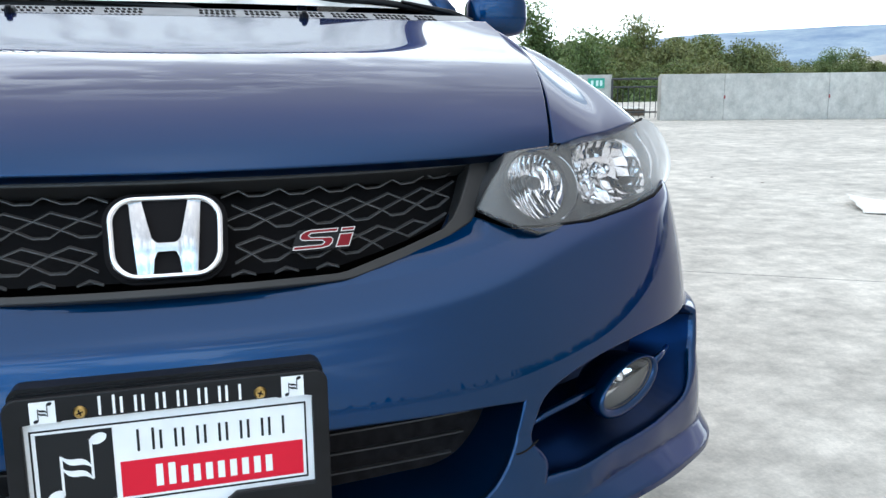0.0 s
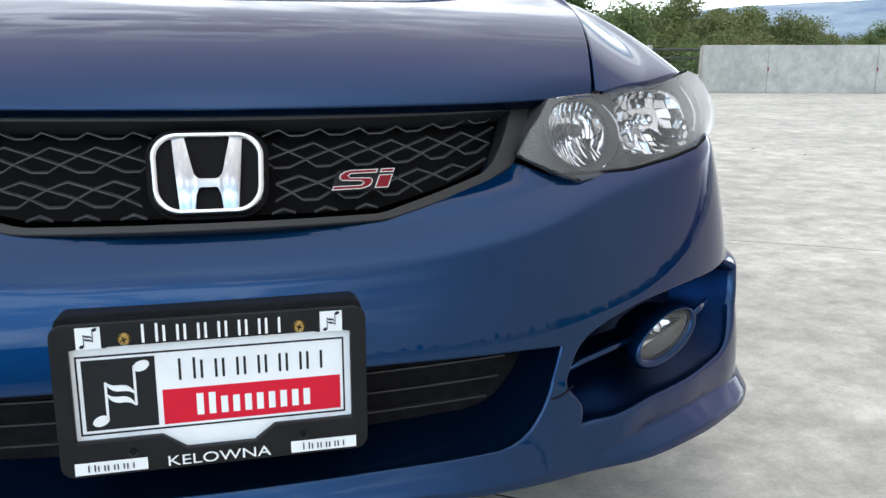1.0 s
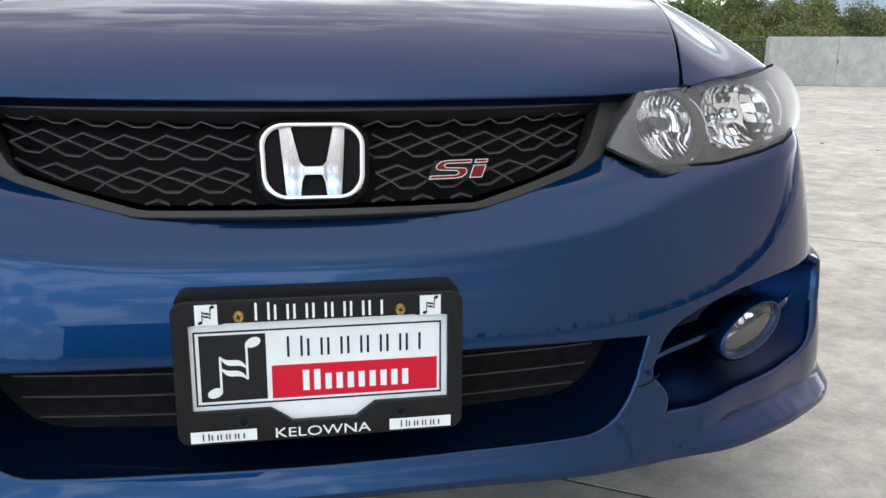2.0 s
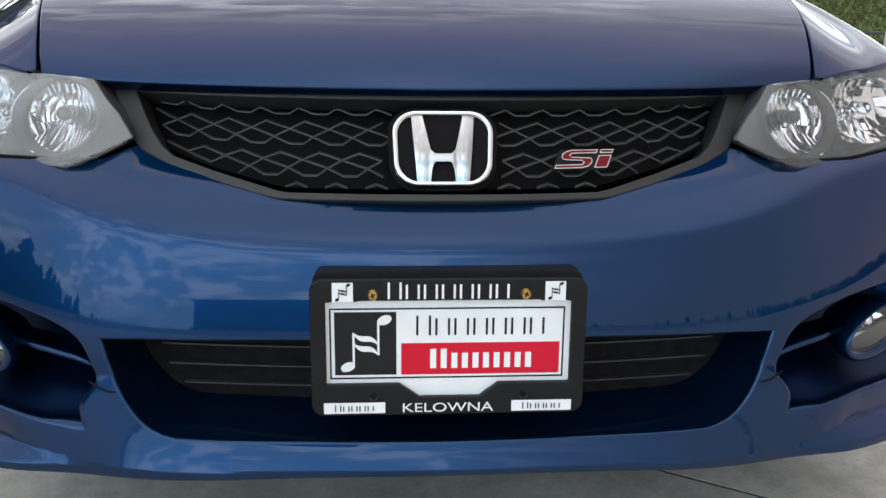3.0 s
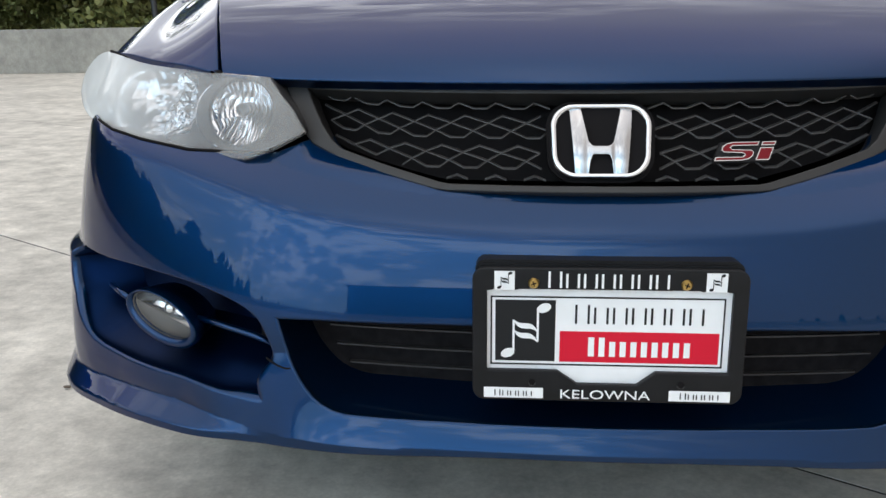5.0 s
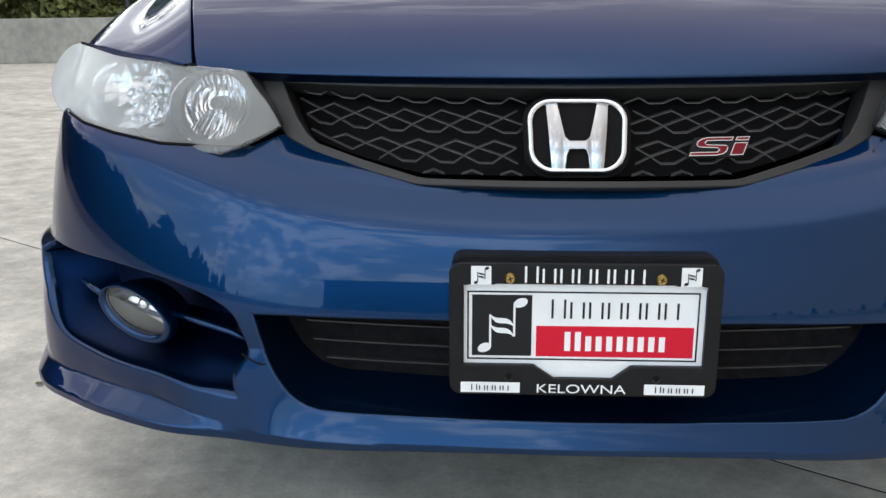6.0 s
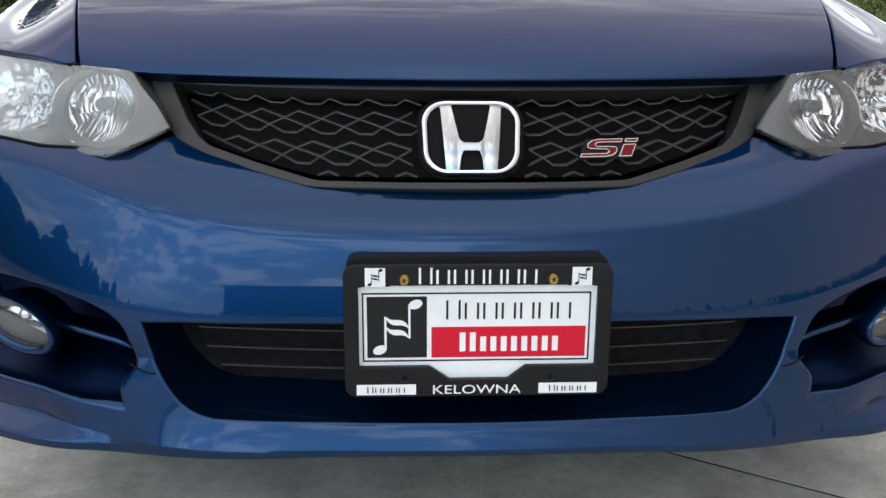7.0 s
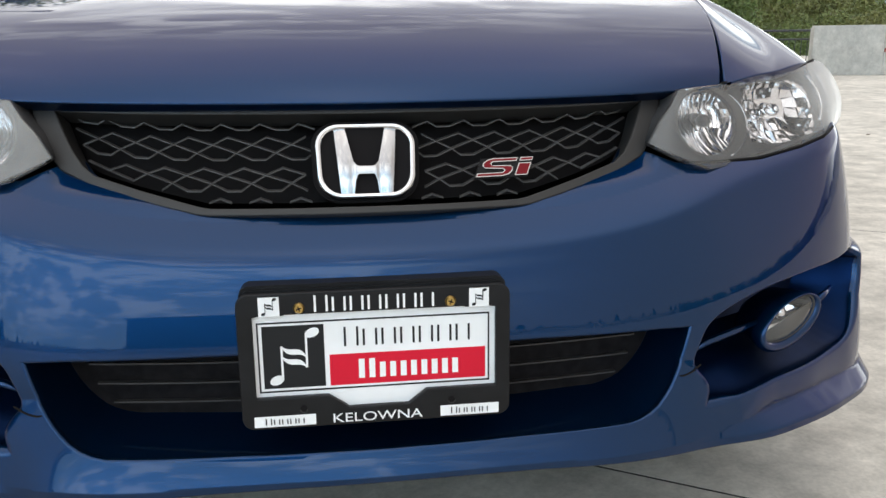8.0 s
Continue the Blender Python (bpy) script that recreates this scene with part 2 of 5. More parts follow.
def skin(name, surf, outer, holes, mat, parent, step=0.008, lines=(), flange=0.012, label="", lip=0.0025, sense=1.0, flange_holes=None, squeeze=1.0, roll=None):
    """A panel: the flat outline, with its holes, laid on the surface surf(u, v), with edges turned in by flange. squeeze: how much coarser it is along u. roll: for each hole, the radius of its rolled edge, as a function of the flat outline."""
    if squeeze != 1.0:
        wide = surf
        outer, holes, lines = [(u / squeeze, v) for u, v in outer], [[(u / squeeze, v) for u, v in q] for q in holes], [[(u / squeeze, v) for u, v in q] for q in lines]

        def surf(u, v):
            return wide(u * squeeze, v)
    loops = [resample(outer, step)] + [resample(h, step) for h in holes]
    opens = [resample(h, step, False) for h in lines]
    lo, hi = loops[0].min(0), loops[0].max(0)
    gx, gy = np.arange(lo[0], hi[0], step), np.arange(lo[1], hi[1], step * 0.866)
    g = np.array([(x + (j % 2) * step / 2, y) for j, y in enumerate(gy) for x in gx])
    keep = inside(loops[0], g)
    for h in loops[1:]:
        keep &= ~inside(h, g)
    g = g[keep]
    rim = np.concatenate(loops + opens)
    near = np.zeros(len(g), bool)
    for i in range(0, len(g), 2000):
        near[i:i + 2000] = (((g[i:i + 2000, None] - rim[None]) ** 2).sum(2) < (0.55 * step) ** 2).any(1)
    g = g[~near]
    pts, edges = [], []
    for q in loops:
        k = len(pts)
        pts += list(q)
        edges += [(k + i, k + (i + 1) % len(q)) for i in range(len(q))]
    for q in opens:
        k = len(pts)
        pts += list(q)
        edges += [(k + i, k + i + 1) for i in range(len(q) - 1)]
    pts = np.array(pts + list(g))
    vs, _, fs, _, _, _ = delaunay_2d_cdt([Vector(p) for p in pts], edges, [], 0, 1e-6)
    uv = np.array([(v[0], v[1]) for v in vs])
    fs = np.array([f for f in fs if len(f) == 3])
    c = uv[fs].mean(1)
    ok = inside(loops[0], c)
    for h in loops[1:]:
        ok &= ~inside(h, c)
    fs = fs[ok]

    def place(q):
        return np.stack(surf(q[:, 0], q[:, 1]), 1)

    def normals(q):
        e = 1e-4
        a = place(q + [e, 0]) - place(q - [e, 0])
        b = place(q + [0, e]) - place(q - [0, e])
        m = np.cross(a, b) * sense
        return m / (np.linalg.norm(m, axis=1)[:, None] + 1e-12)
    co, no = place(uv), normals(uv)
    fn = np.cross(co[fs[:, 1]] - co[fs[:, 0]], co[fs[:, 2]] - co[fs[:, 0]])
    flip = (fn * no[fs].mean(1)).sum(1) < 0
    fs[flip] = fs[flip][:, ::-1]
    verts, vn, faces = list(co), list(no), [tuple(f) for f in fs]
    if flange:
        for li, q in enumerate(loops):
            hole = li > 0
            dep = flange if not hole or flange_holes is None else flange_holes[li - 1]
            p3, n3 = place(q), normals(q)
            tan = np.roll(p3, -1, 0) - np.roll(p3, 1, 0)
            tan /= np.linalg.norm(tan, axis=1)[:, None] + 1e-12
            out = np.cross(tan, n3)
            qt = np.roll(q, -1, 0) - q
            area = (q[:, 0] * np.roll(q[:, 1], -1) - np.roll(q[:, 0], -1) * q[:, 1]).sum()
            # out must point away from the panel's own surface
            probe = place(q + 1e-3 * np.stack([qt[:, 1], -qt[:, 0]], 1) / (np.linalg.norm(qt, axis=1)[:, None] + 1e-12) * np.sign(area) * (-1 if hole else 1)) - p3
            s = np.sign((probe * out).sum(1).mean())
            out *= s
            rows, k = [], len(q)
            rad = np.full((k, 1), lip) if not hole or roll is None or roll[li - 1] is None else roll[li - 1](q * [squeeze, 1])[:, None]
            for a in (0, 15, 30, 45, 60, 75, 90) if rad.max() > .005 else (0, 30, 60, 90):
                t = radians(a)
                rows.append((p3 + out * rad * math.sin(t) - n3 * rad * (1 - math.cos(t)), n3 * math.cos(t) + out * math.sin(t)))
            rows.append((p3 + out * rad - n3 * (rad + dep), out))
            base = len(verts)
            for a, b in rows:
                verts += list(a)
                vn += list(b)
            for r in range(len(rows) - 1):
                for i in range(k):
                    a, b = base + r * k + i, base + r * k + (i + 1) % k
                    f = (a, b, b + k, a + k)
                    m = np.cross(verts[f[1]] - verts[f[0]], verts[f[3]] - verts[f[0]])
                    faces.append(f if m @ (vn[a] + vn[a + k]) > 0 else f[::-1])
    me = bpy.data.meshes.new(name)
    me.from_pydata([tuple(v) for v in verts], [], faces)
    me.shade_smooth()
    me.normals_split_custom_set_from_vertices([tuple(v) for v in vn])
    return obj(name, me, mat, parent, label)


def box(bm, size, m, bevel=0.0, seg=2):
    r = bmesh.ops.create_cube(bm, size=1, matrix=m @ Matrix.Diagonal((*size, 1)))
    if bevel:
        e = list({e for v in r["verts"] for e in v.link_edges})
        bmesh.ops.bevel(bm, geom=e, offset=bevel, segments=seg, affect="EDGES", profile=0.5)
    return r["verts"]


def boxed(name, size, m, mat, parent=None, label="", bevel=0.004, seg=2):
    bm = bmesh.new()
    box(bm, size, m, bevel, seg)
    return part(name, bm, mat, parent, label)


def extrude_poly(bm, pts, depth, m, bevel=0.0):
    """A flat outline (x, z) with depth along +y, put at m."""
    f = bm.faces.new([bm.verts.new(m @ Vector((x, 0, z))) for x, z in pts])
    g = bmesh.ops.extrude_face_region(bm, geom=[f])
    vs = [v for v in g["geom"] if isinstance(v, bmesh.types.BMVert)]
    bmesh.ops.translate(bm, verts=vs, vec=(m.to_3x3() @ Vector((0, depth, 0))))
    bmesh.ops.recalc_face_normals(bm, faces=bm.faces)
    if bevel:
        bmesh.ops.bevel(bm, geom=[e for e in bm.edges if e.calc_face_angle(0) > 0.6], offset=bevel, segments=2, affect="EDGES")


def tube(bm, line, radius, sides=8, squash=1.0, up=(0, 0, 1)):
    """A bar of round or flattened section along a line of points; radius a number or one for each point."""
    p = [Vector(q) for q in line]
    rad = radius if hasattr(radius, "__len__") else [radius] * len(p)
    rings = []
    for i, q in enumerate(p):
        t = (p[min(i + 1, len(p) - 1)] - p[max(i - 1, 0)]).normalized()
        a = t.cross(Vector(up))
        a = a.normalized() if a.length > 1e-6 else Vector((1, 0, 0))
        b = a.cross(t).normalized()
        rings.append([bm.verts.new(q + (a * math.cos(k * 2 * math.pi / sides) + b * math.sin(k * 2 * math.pi / sides) * squash) * rad[i]) for k in range(sides)])
    for r, s in zip(rings, rings[1:]):
        for k in range(sides):
            bm.faces.new((r[k], r[(k + 1) % sides], s[(k + 1) % sides], s[k]))
    bm.faces.new(rings[0][::-1])
    bm.faces.new(rings[-1])


def clear_lens(name, haze=0.05, gloss=0.02, reach=None):
    """Thin clear plastic: see-through, with a sheen and a little clouding; reach: between which distances from the
    car's middle the whitening grows, and by how much.
    """
    m = bpy.data.materials.new(name)
    m.use_nodes = True
    n, l = m.node_tree.nodes, m.node_tree.links
    n.clear()
    out, a, b = n.new("ShaderNodeOutputMaterial"), n.new("ShaderNodeMixShader"), n.new("ShaderNodeMixShader")
    tr, gl, df, fr = n.new("ShaderNodeBsdfTransparent"), n.new("ShaderNodeBsdfGlossy"), n.new("ShaderNodeBsdfDiffuse"), n.new("ShaderNodeFresnel")
    fr.inputs["IOR"].default_value = 1.45
    gl.inputs["Roughness"].default_value = gloss
    tx, mr, co = n.new("ShaderNodeTexNoise"), n.new("ShaderNodeMapRange"), n.new("ShaderNodeTexCoord")
    tx.inputs["Scale"].default_value = 9
    mr.inputs["To Min"].default_value, mr.inputs["To Max"].default_value = haze * 0.2, haze * 2.0
    df.inputs["Color"].default_value = (0.9, 0.9, 0.88, 1)
    l.new(co.outputs["Object"], tx.inputs["Vector"])
    l.new(tx.outputs["Fac"], mr.inputs["Value"])
    cloud = mr.outputs["Result"]
    if reach:
        sx, ab, wr, ad = n.new("ShaderNodeSeparateXYZ"), n.new("ShaderNodeMath"), n.new("ShaderNodeMapRange"), n.new("ShaderNodeMath")
        ab.operation, ad.operation, wr.interpolation_type = "ABSOLUTE", "ADD", "SMOOTHSTEP"
        wr.inputs["From Min"].default_value, wr.inputs["From Max"].default_value, wr.inputs["To Max"].default_value = reach
        l.new(co.outputs["Object"], sx.inputs["Vector"])
        l.new(sx.outputs["X"], ab.inputs[0])
        l.new(ab.outputs["Value"], wr.inputs["Value"])
        l.new(cloud, ad.inputs[0])
        l.new(wr.outputs["Result"], ad.inputs[1])
        cloud = ad.outputs["Value"]
    l.new(cloud, a.inputs["Fac"])
    l.new(tr.outputs["BSDF"], a.inputs[1])
    l.new(df.outputs["BSDF"], a.inputs[2])
    l.new(fr.outputs["Fac"], b.inputs["Fac"])
    l.new(a.outputs["Shader"], b.inputs[1])
    l.new(gl.outputs["BSDF"], b.inputs[2])
    l.new(b.outputs["Shader"], out.inputs["Surface"])
    return m


# besides clouding, the outer-end whitening stands in for sky reflected there
LENS = clear_lens("clear_lens", 0.07, reach=(.64, .80, .34))
CLOUDED = clear_lens("clouded_lens", 0.17, reach=(.54, .76, .42))
FOG_LENS = clear_lens("fog_lens", 0.05)
SCREEN_BLACK = material("screen_black", (0.013, 0.0115, 0.0124), 0.8, vary=0.4, scale=60)
SCREEN_BLACK.node_tree.nodes["Principled BSDF"].inputs["Specular IOR Level"].default_value = 0.1
SATIN = material("satin_silver_plastic", (0.065, 0.065, 0.067), 0.42, 0.2, vary=0.06, scale=30)
# darker copy of the body paint, with the hollow's shade in its colour
SHADED_BLUE = material("shaded_blue_paint", (0.0008, 0.010, 0.042), 0.36, 0.85, vary=0.2, scale=20)
SHADED_BLUE.node_tree.nodes["Principled BSDF"].inputs["Specular IOR Level"].default_value = 0.15
SLAT = material("slat_plastic", (0.032, 0.030, 0.030), 0.5, vary=0.3, scale=30)
WIRE = material("grille_wire", (0.06, 0.058, 0.058), 0.36, vary=0.12, scale=40)
LAMP_GREY = material("lamp_dark_grey", (0.10, 0.098, 0.098), 0.35, 0.3)
MIRROR = material("bright_reflector", (0.93, 0.93, 0.94), 0.03, 1.0)
MARKER = material("side_marker", (0.75, 0.73, 0.68), 0.25, 0.3, vary=0.15, scale=60)


# ---- deck, walls and distance ----
def concrete(name, color, scale, stain, streak=0.0, bump=0.12):
    """Concrete with broad stains, blotches and fine grain; each piece a little different."""
    m = bpy.data.materials.new(name)
    m.use_nodes = True
    n, l = m.node_tree.nodes, m.node_tree.links
    b = n["Principled BSDF"]
    b.inputs["Roughness"].default_value = 0.85
    co, info = n.new("ShaderNodeTexCoord"), n.new("ShaderNodeObjectInfo")
    mp = n.new("ShaderNodeMapping")
    mp.inputs["Scale"].default_value = (1, 1, 1) if not streak else (1, 1, streak)
    l.new(co.outputs["Object"], mp.inputs["Vector"])
    last = None
    for sc, amt, det in ((scale, stain, 8), (scale * 7, stain * 1.4, 7), (scale * 31, stain * 0.6, 4), (scale * 130, stain * 0.45, 3)):
        t, r = n.new("ShaderNodeTexNoise"), n.new("ShaderNodeMapRange")
        t.inputs["Scale"].default_value, t.inputs["Detail"].default_value, t.inputs["Roughness"].default_value = sc, det, 0.62
        r.inputs["From Min"].default_value, r.inputs["From Max"].default_value = 0.32, 0.68
        r.inputs["To Min"].default_value, r.inputs["To Max"].default_value = 1 - amt, 1 + amt * 0.6
        l.new(mp.outputs["Vector"], t.inputs["Vector"])
        l.new(t.outputs["Fac"], r.inputs["Value"])
        if last is None:
            last = r.outputs["Result"]
        else:
            x = n.new("ShaderNodeMath")
            x.operation = "MULTIPLY"
            l.new(last, x.inputs[0])
            l.new(r.outputs["Result"], x.inputs[1])
            last = x.outputs["Value"]
    rr, x = n.new("ShaderNodeMapRange"), n.new("ShaderNodeMath")
    rr.inputs["To Min"].default_value, rr.inputs["To Max"].default_value = 0.95, 1.05
    x.operation = "MULTIPLY"
    l.new(info.outputs["Random"], rr.inputs["Value"])
    l.new(rr.outputs["Result"], x.inputs[0])
    l.new(last, x.inputs[1])
    v = n.new("ShaderNodeVectorMath")
    v.operation = "SCALE"
    v.inputs[0].default_value = color
    l.new(x.outputs["Value"], v.inputs["Scale"])
    l.new(v.outputs["Vector"], b.inputs["Base Color"])
    t, bp = n.new("ShaderNodeTexNoise"), n.new("ShaderNodeBump")
    t.inputs["Scale"].default_value, t.inputs["Detail"].default_value = 120, 4
    bp.inputs["Strength"].default_value, bp.inputs["Distance"].default_value = bump, 0.004
    l.new(co.outputs["Object"], t.inputs["Vector"])
    l.new(t.outputs["Fac"], bp.inputs["Height"])
    l.new(bp.outputs["Normal"], b.inputs["Normal"])
    return m


CONCRETE = concrete("deck_concrete", (0.63, 0.592, 0.53), 0.9, 0.22)
# darker copy of the wall concrete: the left parapet's shaded side as colour
WALL_SHADED = concrete("shaded_wall_concrete", (0.40, 0.385, 0.345), 0.9, 0.15, streak=0.8)
WALL = concrete("wall_concrete", (0.50, 0.48, 0.44), 0.9, 0.15, streak=0.8)
GRASS = material("grass", (0.10, 0.12, 0.05), 0.9, vary=0.3, scale=0.1)
METAL = material("painted_metal", (0.03, 0.032, 0.035), 0.5, vary=0.2, scale=20)
BARK = material("bark", (0.10, 0.075, 0.055), 0.9, vary=0.4, scale=6, bump=0.5, bump_scale=14)
PAPER = material("paper", (0.80, 0.79, 0.76), 0.7, vary=0.05, scale=8)
MARK_RED = material("red_mark", (0.28, 0.035, 0.03), 0.7, vary=0.3, scale=30)
SIGN_BLUE = material("sign_blue", (0.05, 0.12, 0.42), 0.4)
SIGN_GREEN = material("sign_green", (0.03, 0.32, 0.22), 0.4)
GREEN_PALE = material("sign_pale", (0.6, 0.75, 0.7), 0.4)

ground = raw("ground", [(-4500, -4500, -6), (4500, -4500, -6), (4500, 4500, -6), (-4500, 4500, -6)], [(0, 1, 2, 3)], GRASS, smooth=False)
tagged(ground, "dry grass land far below the deck", "ground", kind="structure")
deck = boxed("deck", (90, 64, .5), pose(0, -8, -.30), CONCRETE, bevel=.01)
tagged(deck, "pale grey concrete parking deck with sawn joints", "floor", kind="structure")

# cast strips of the deck, with open joints between them
JA = math.radians(-33.2)
JD, JN = Vector((math.cos(JA), math.sin(JA), 0)), Vector((-math.sin(JA), math.cos(JA), 0))
J1 = Vector((.53, .335, 0)).dot(JN)
SLAB_W = Vector((2.0, 2.035, 0)).dot(JN) - J1
EDGE = [Vector((-45, -40, 0)), Vector((45, -40, 0)), Vector((45, 24, 0)), Vector((-45, 24, 0))]


def strip_outline(a, b):
    """The part of the deck between two joint lines."""
    poly = [v.copy() for v in EDGE]
    for sign, lim in ((1, a), (-1, -b)):
        out = []
        for p, q in zip(poly, poly[1:] + poly[:1]):
            dp, dq = sign * p.dot(JN) - lim, sign * q.dot(JN) - lim
            if dp >= 0:
                out.append(p)
            if dp * dq < 0:
                out.append(p + (q - p) * (dp / (dp - dq)))
        poly = out
        if not poly:
            return []
    return poly


for k in range(-24, 24):
    gap = .0045 if k in (0, 1) else .003
    poly = strip_outline(J1 + SLAB_W * k + gap, J1 + SLAB_W * (k + 1) - gap)
    if len(poly) < 3:
        continue
    bm = bmesh.new()
    f = bm.faces.new([bm.verts.new((p.x, p.y, 0)) for p in poly])
    if f.normal.z < 0:
        f.normal_flip()
    g = bmesh.ops.extrude_face_region(bm, geom=[f])
    bmesh.ops.translate(bm, verts=[v for v in g["geom"] if isinstance(v, bmesh.types.BMVert)], vec=(0, 0, -.05))
    bmesh.ops.recalc_face_normals(bm, faces=bm.faces)
    part("slab", bm, CONCRETE, deck)


# dark strips added in the joints nearest the car, so they read dark
for k in (-1, 0, 1, 2):
    bm = bmesh.new()
    box(bm, (50, .014, .01), Matrix.Translation(JN * (J1 + SLAB_W * k) + Vector((0, 0, -.0060))) @ pose(0, 0, 0, 0, 0, math.degrees(JA)))
    part("joint_seal", bm, RUBBER, deck, "dark strip in the joint")


def along(a, b, h):
    d = b - a
    return Matrix.Translation(a + Vector((0, 0, h / 2))) @ pose(0, 0, 0, 0, 0, math.degrees(math.atan2(d.y, d.x)))


def parapet(a, b, h, step, label, marks=True, first=0.0, mat=None):
    """A cast concrete parapet in panels with open joints."""
    d = b - a
    m = along(a, b, h)
    w = boxed("parapet_wall", (d.length, .18, h - .03), m @ pose(d.length / 2, .14, -.015), mat or WALL, bevel=.008)
    tagged(w, label, "wall", kind="structure")
    x, i = -first, 0
    while x < d.length:
        x0, x1 = max(0, x), min(d.length, x + step)
        if x1 - x0 > .05:
            boxed("panel", (x1 - x0 - .002, .20, h), m @ pose((x0 + x1) / 2, .02, 0), mat or WALL, w, bevel=.012)
            if marks and x0 > .1:
                bm = bmesh.new()
                rng = random.Random(i)
                bmesh.ops.create_cone(bm, cap_ends=True, segments=7, radius1=.036, radius2=.026, depth=.012, matrix=m @ pose(x0 + .015, -.083, .0, 90) @ Matrix.Diagonal((.45, 1.3, 1, 1)))
                part("red_patch", bm, MARK_RED, w, "rust-red patch on the joint")
        x += step
        i += 1
    return w


WR, WD = Vector((8.51, 13.035, 0)), Vector((2.90, -1.077, 0)).normalized()
parapet(WR, WR + WD * 34, .86, 1.92, "low pale concrete parapet wall with a rust-red patch at each joint", True, 1.92 - 1.177)
WL = Vector((-40, 15.9, 0))
parapet(WL, Vector((1.0, 15.4, 0)), .875, 3.4, "low grey concrete parapet wall in front of dense trees, shade in its colour", False, 1.3, WALL_SHADED)
parapet(Vector((-22, -30, 0)), Vector((-22, 15.5, 0)), .875, 3.4, "low grey concrete parapet wall along the deck edge", False)
parapet(Vector((38, -30, 0)), Vector((-22, -30, 0)), .875, 3.4, "low grey concrete parapet wall at the far end of the deck", False)


def sign_wall():
    a = WR - WD * 4.2 + Vector((.35, 1.05, 0))
    b = WR - WD * .72 + Vector((.35, 1.05, 0)) 
    d = b - a
    m = along(a, b, .86)
    w = boxed("sign_wall", (d.length, .2, .88), m @ pose(d.length / 2, .1, .0), WALL, bevel=.01)
    tagged(w, "short pale wall carrying small signs", "wall", kind="structure")
    L = d.length
    s1 = boxed("parking_sign", (.34, .015, .2), m @ pose(L - .32, -.012, .27), SIGN_GREEN, bevel=.004)
    tagged(s1, "small green sign with pale plain marks on the wall", "sign")
    for x in (-.08, .02, .1):
        boxed("sign_bar", (.05, .004, .11), m @ pose(L - .32 + x, -.021, .27), GREEN_PALE, s1, bevel=0)
    s2 = boxed("notice_sign", (.42, .015, .2), m @ pose(L - .86, -.012, .27), PAPER, bevel=.004)
    tagged(s2, "white notice sign with blue plain marks on the wall", "sign")
    boxed("sign_bar", (.13, .004, .09), m @ pose(L - .74, -.021, .25), SIGN_BLUE, s2, bevel=0)
    boxed("sign_bar", (.18, .004, .02), m @ pose(L - .93, -.021, .30), SIGN_BLUE, s2, bevel=0)


sign_wall()


def railing(a, b, h, label):
    d = b - a
    m = along(a, b, 0)
    r = thing("metal_railing", m, label, "railing")
    bm = bmesh.new()
    for z in (h, h - .16, .12):
        tube(bm, [(0, 0, z), (d.length, 0, z)], .022 if z == h else .016, 8)
    part("rail", bm, METAL, r)
    n = max(2, int(d.length / .11))
    for i in range(n + 1):
        bm = bmesh.new()
        tube(bm, [(d.length * i / n, 0, 0), (d.length * i / n, 0, h - .16 if i % 12 else h)], .008 if i % 12 else .022, 6)
        part("post", bm, METAL, r)


railing(WR - WD * .74 + Vector((.3, .9, 0)), WR + WD * .25 + Vector((.3, .9, 0)), .78, "dark metal railing in the gap between the walls")

# a dark lamp post behind the left-hand parapet
post = thing("lamp_post", pose(-8.02, 17.5, -6), "dark metal lamp post behind the parapet wall", "lamp post")
bm = bmesh.new()
tube(bm, [(0, 0, 0), (0, 0, 6), (0, 0, 14)], [.085, .068, .05], 16)
part("pole", bm, METAL, post, smooth=True)
boxed("base_plate", (.4, .4, .04), pose(0, 0, .02), METAL, post, bevel=.008)
bm = bmesh.new()
tube(bm, [(0, 0, 13.9), (.5, -.2, 14.1), (1.1, -.4, 14.15)], [.04, .035, .03], 10)
part("arm", bm, METAL, post, smooth=True)
boxed("lamp_head", (.6, .24, .09), pose(1.3, -.47, 14.15, 0, 0, -20), METAL, post, bevel=.03)

# weathered pallet boards stacked behind the railing
pal = thing("timber_pallet", pose(8.85, 15.3, 0, 0, 0, -20), "bleached timber pallet lying by the railing", "pallet")
for i in range(7):
    boxed("slat", (.09, 1.0, .02), pose(i * .15 - .45, 0, .16), PAPER, pal, bevel=.003)
for y in (-.42, 0, .42):
    boxed("bearer", (1.0, .09, .13), pose(0, y, .075), BARK, pal, bevel=.004)


def sheet_of_card():
    v, f = [], []
    nu, nv = 14, 8
    c, ex, ey = Vector((4.002, 3.375, 0)), Vector((.42, -.25, 0)), Vector((-.235, -.40, 0))
    for lay in (.004, 0):
        for j in range(nv + 1):
            for i in range(nu + 1):
                u, w = i / nu, j / nv
                p = c + ex * (u * 1.6) + ey * (w * (1 + .05 * math.sin(u * 9)))
                lift = .005 + .05 * (1 - u) ** 4 * (1 - w) + .012 * math.sin(u * 3.1) * math.sin(w * 2.8)
                v.append((p.x + .01 * math.sin(w * 17), p.y, lift + lay))
    k = (nu + 1) * (nv + 1)
    for j in range(nv):
        for i in range(nu):
            a = j * (nu + 1) + i
            q = (a, a + 1, a + nu + 2, a + nu + 1)
            f += [q, tuple(x + k for x in q[::-1])]
    o = raw("paper_sheet", v, f, PAPER)
    tagged(o, "white card sheet with a torn curled corner lying on the deck", "paper")


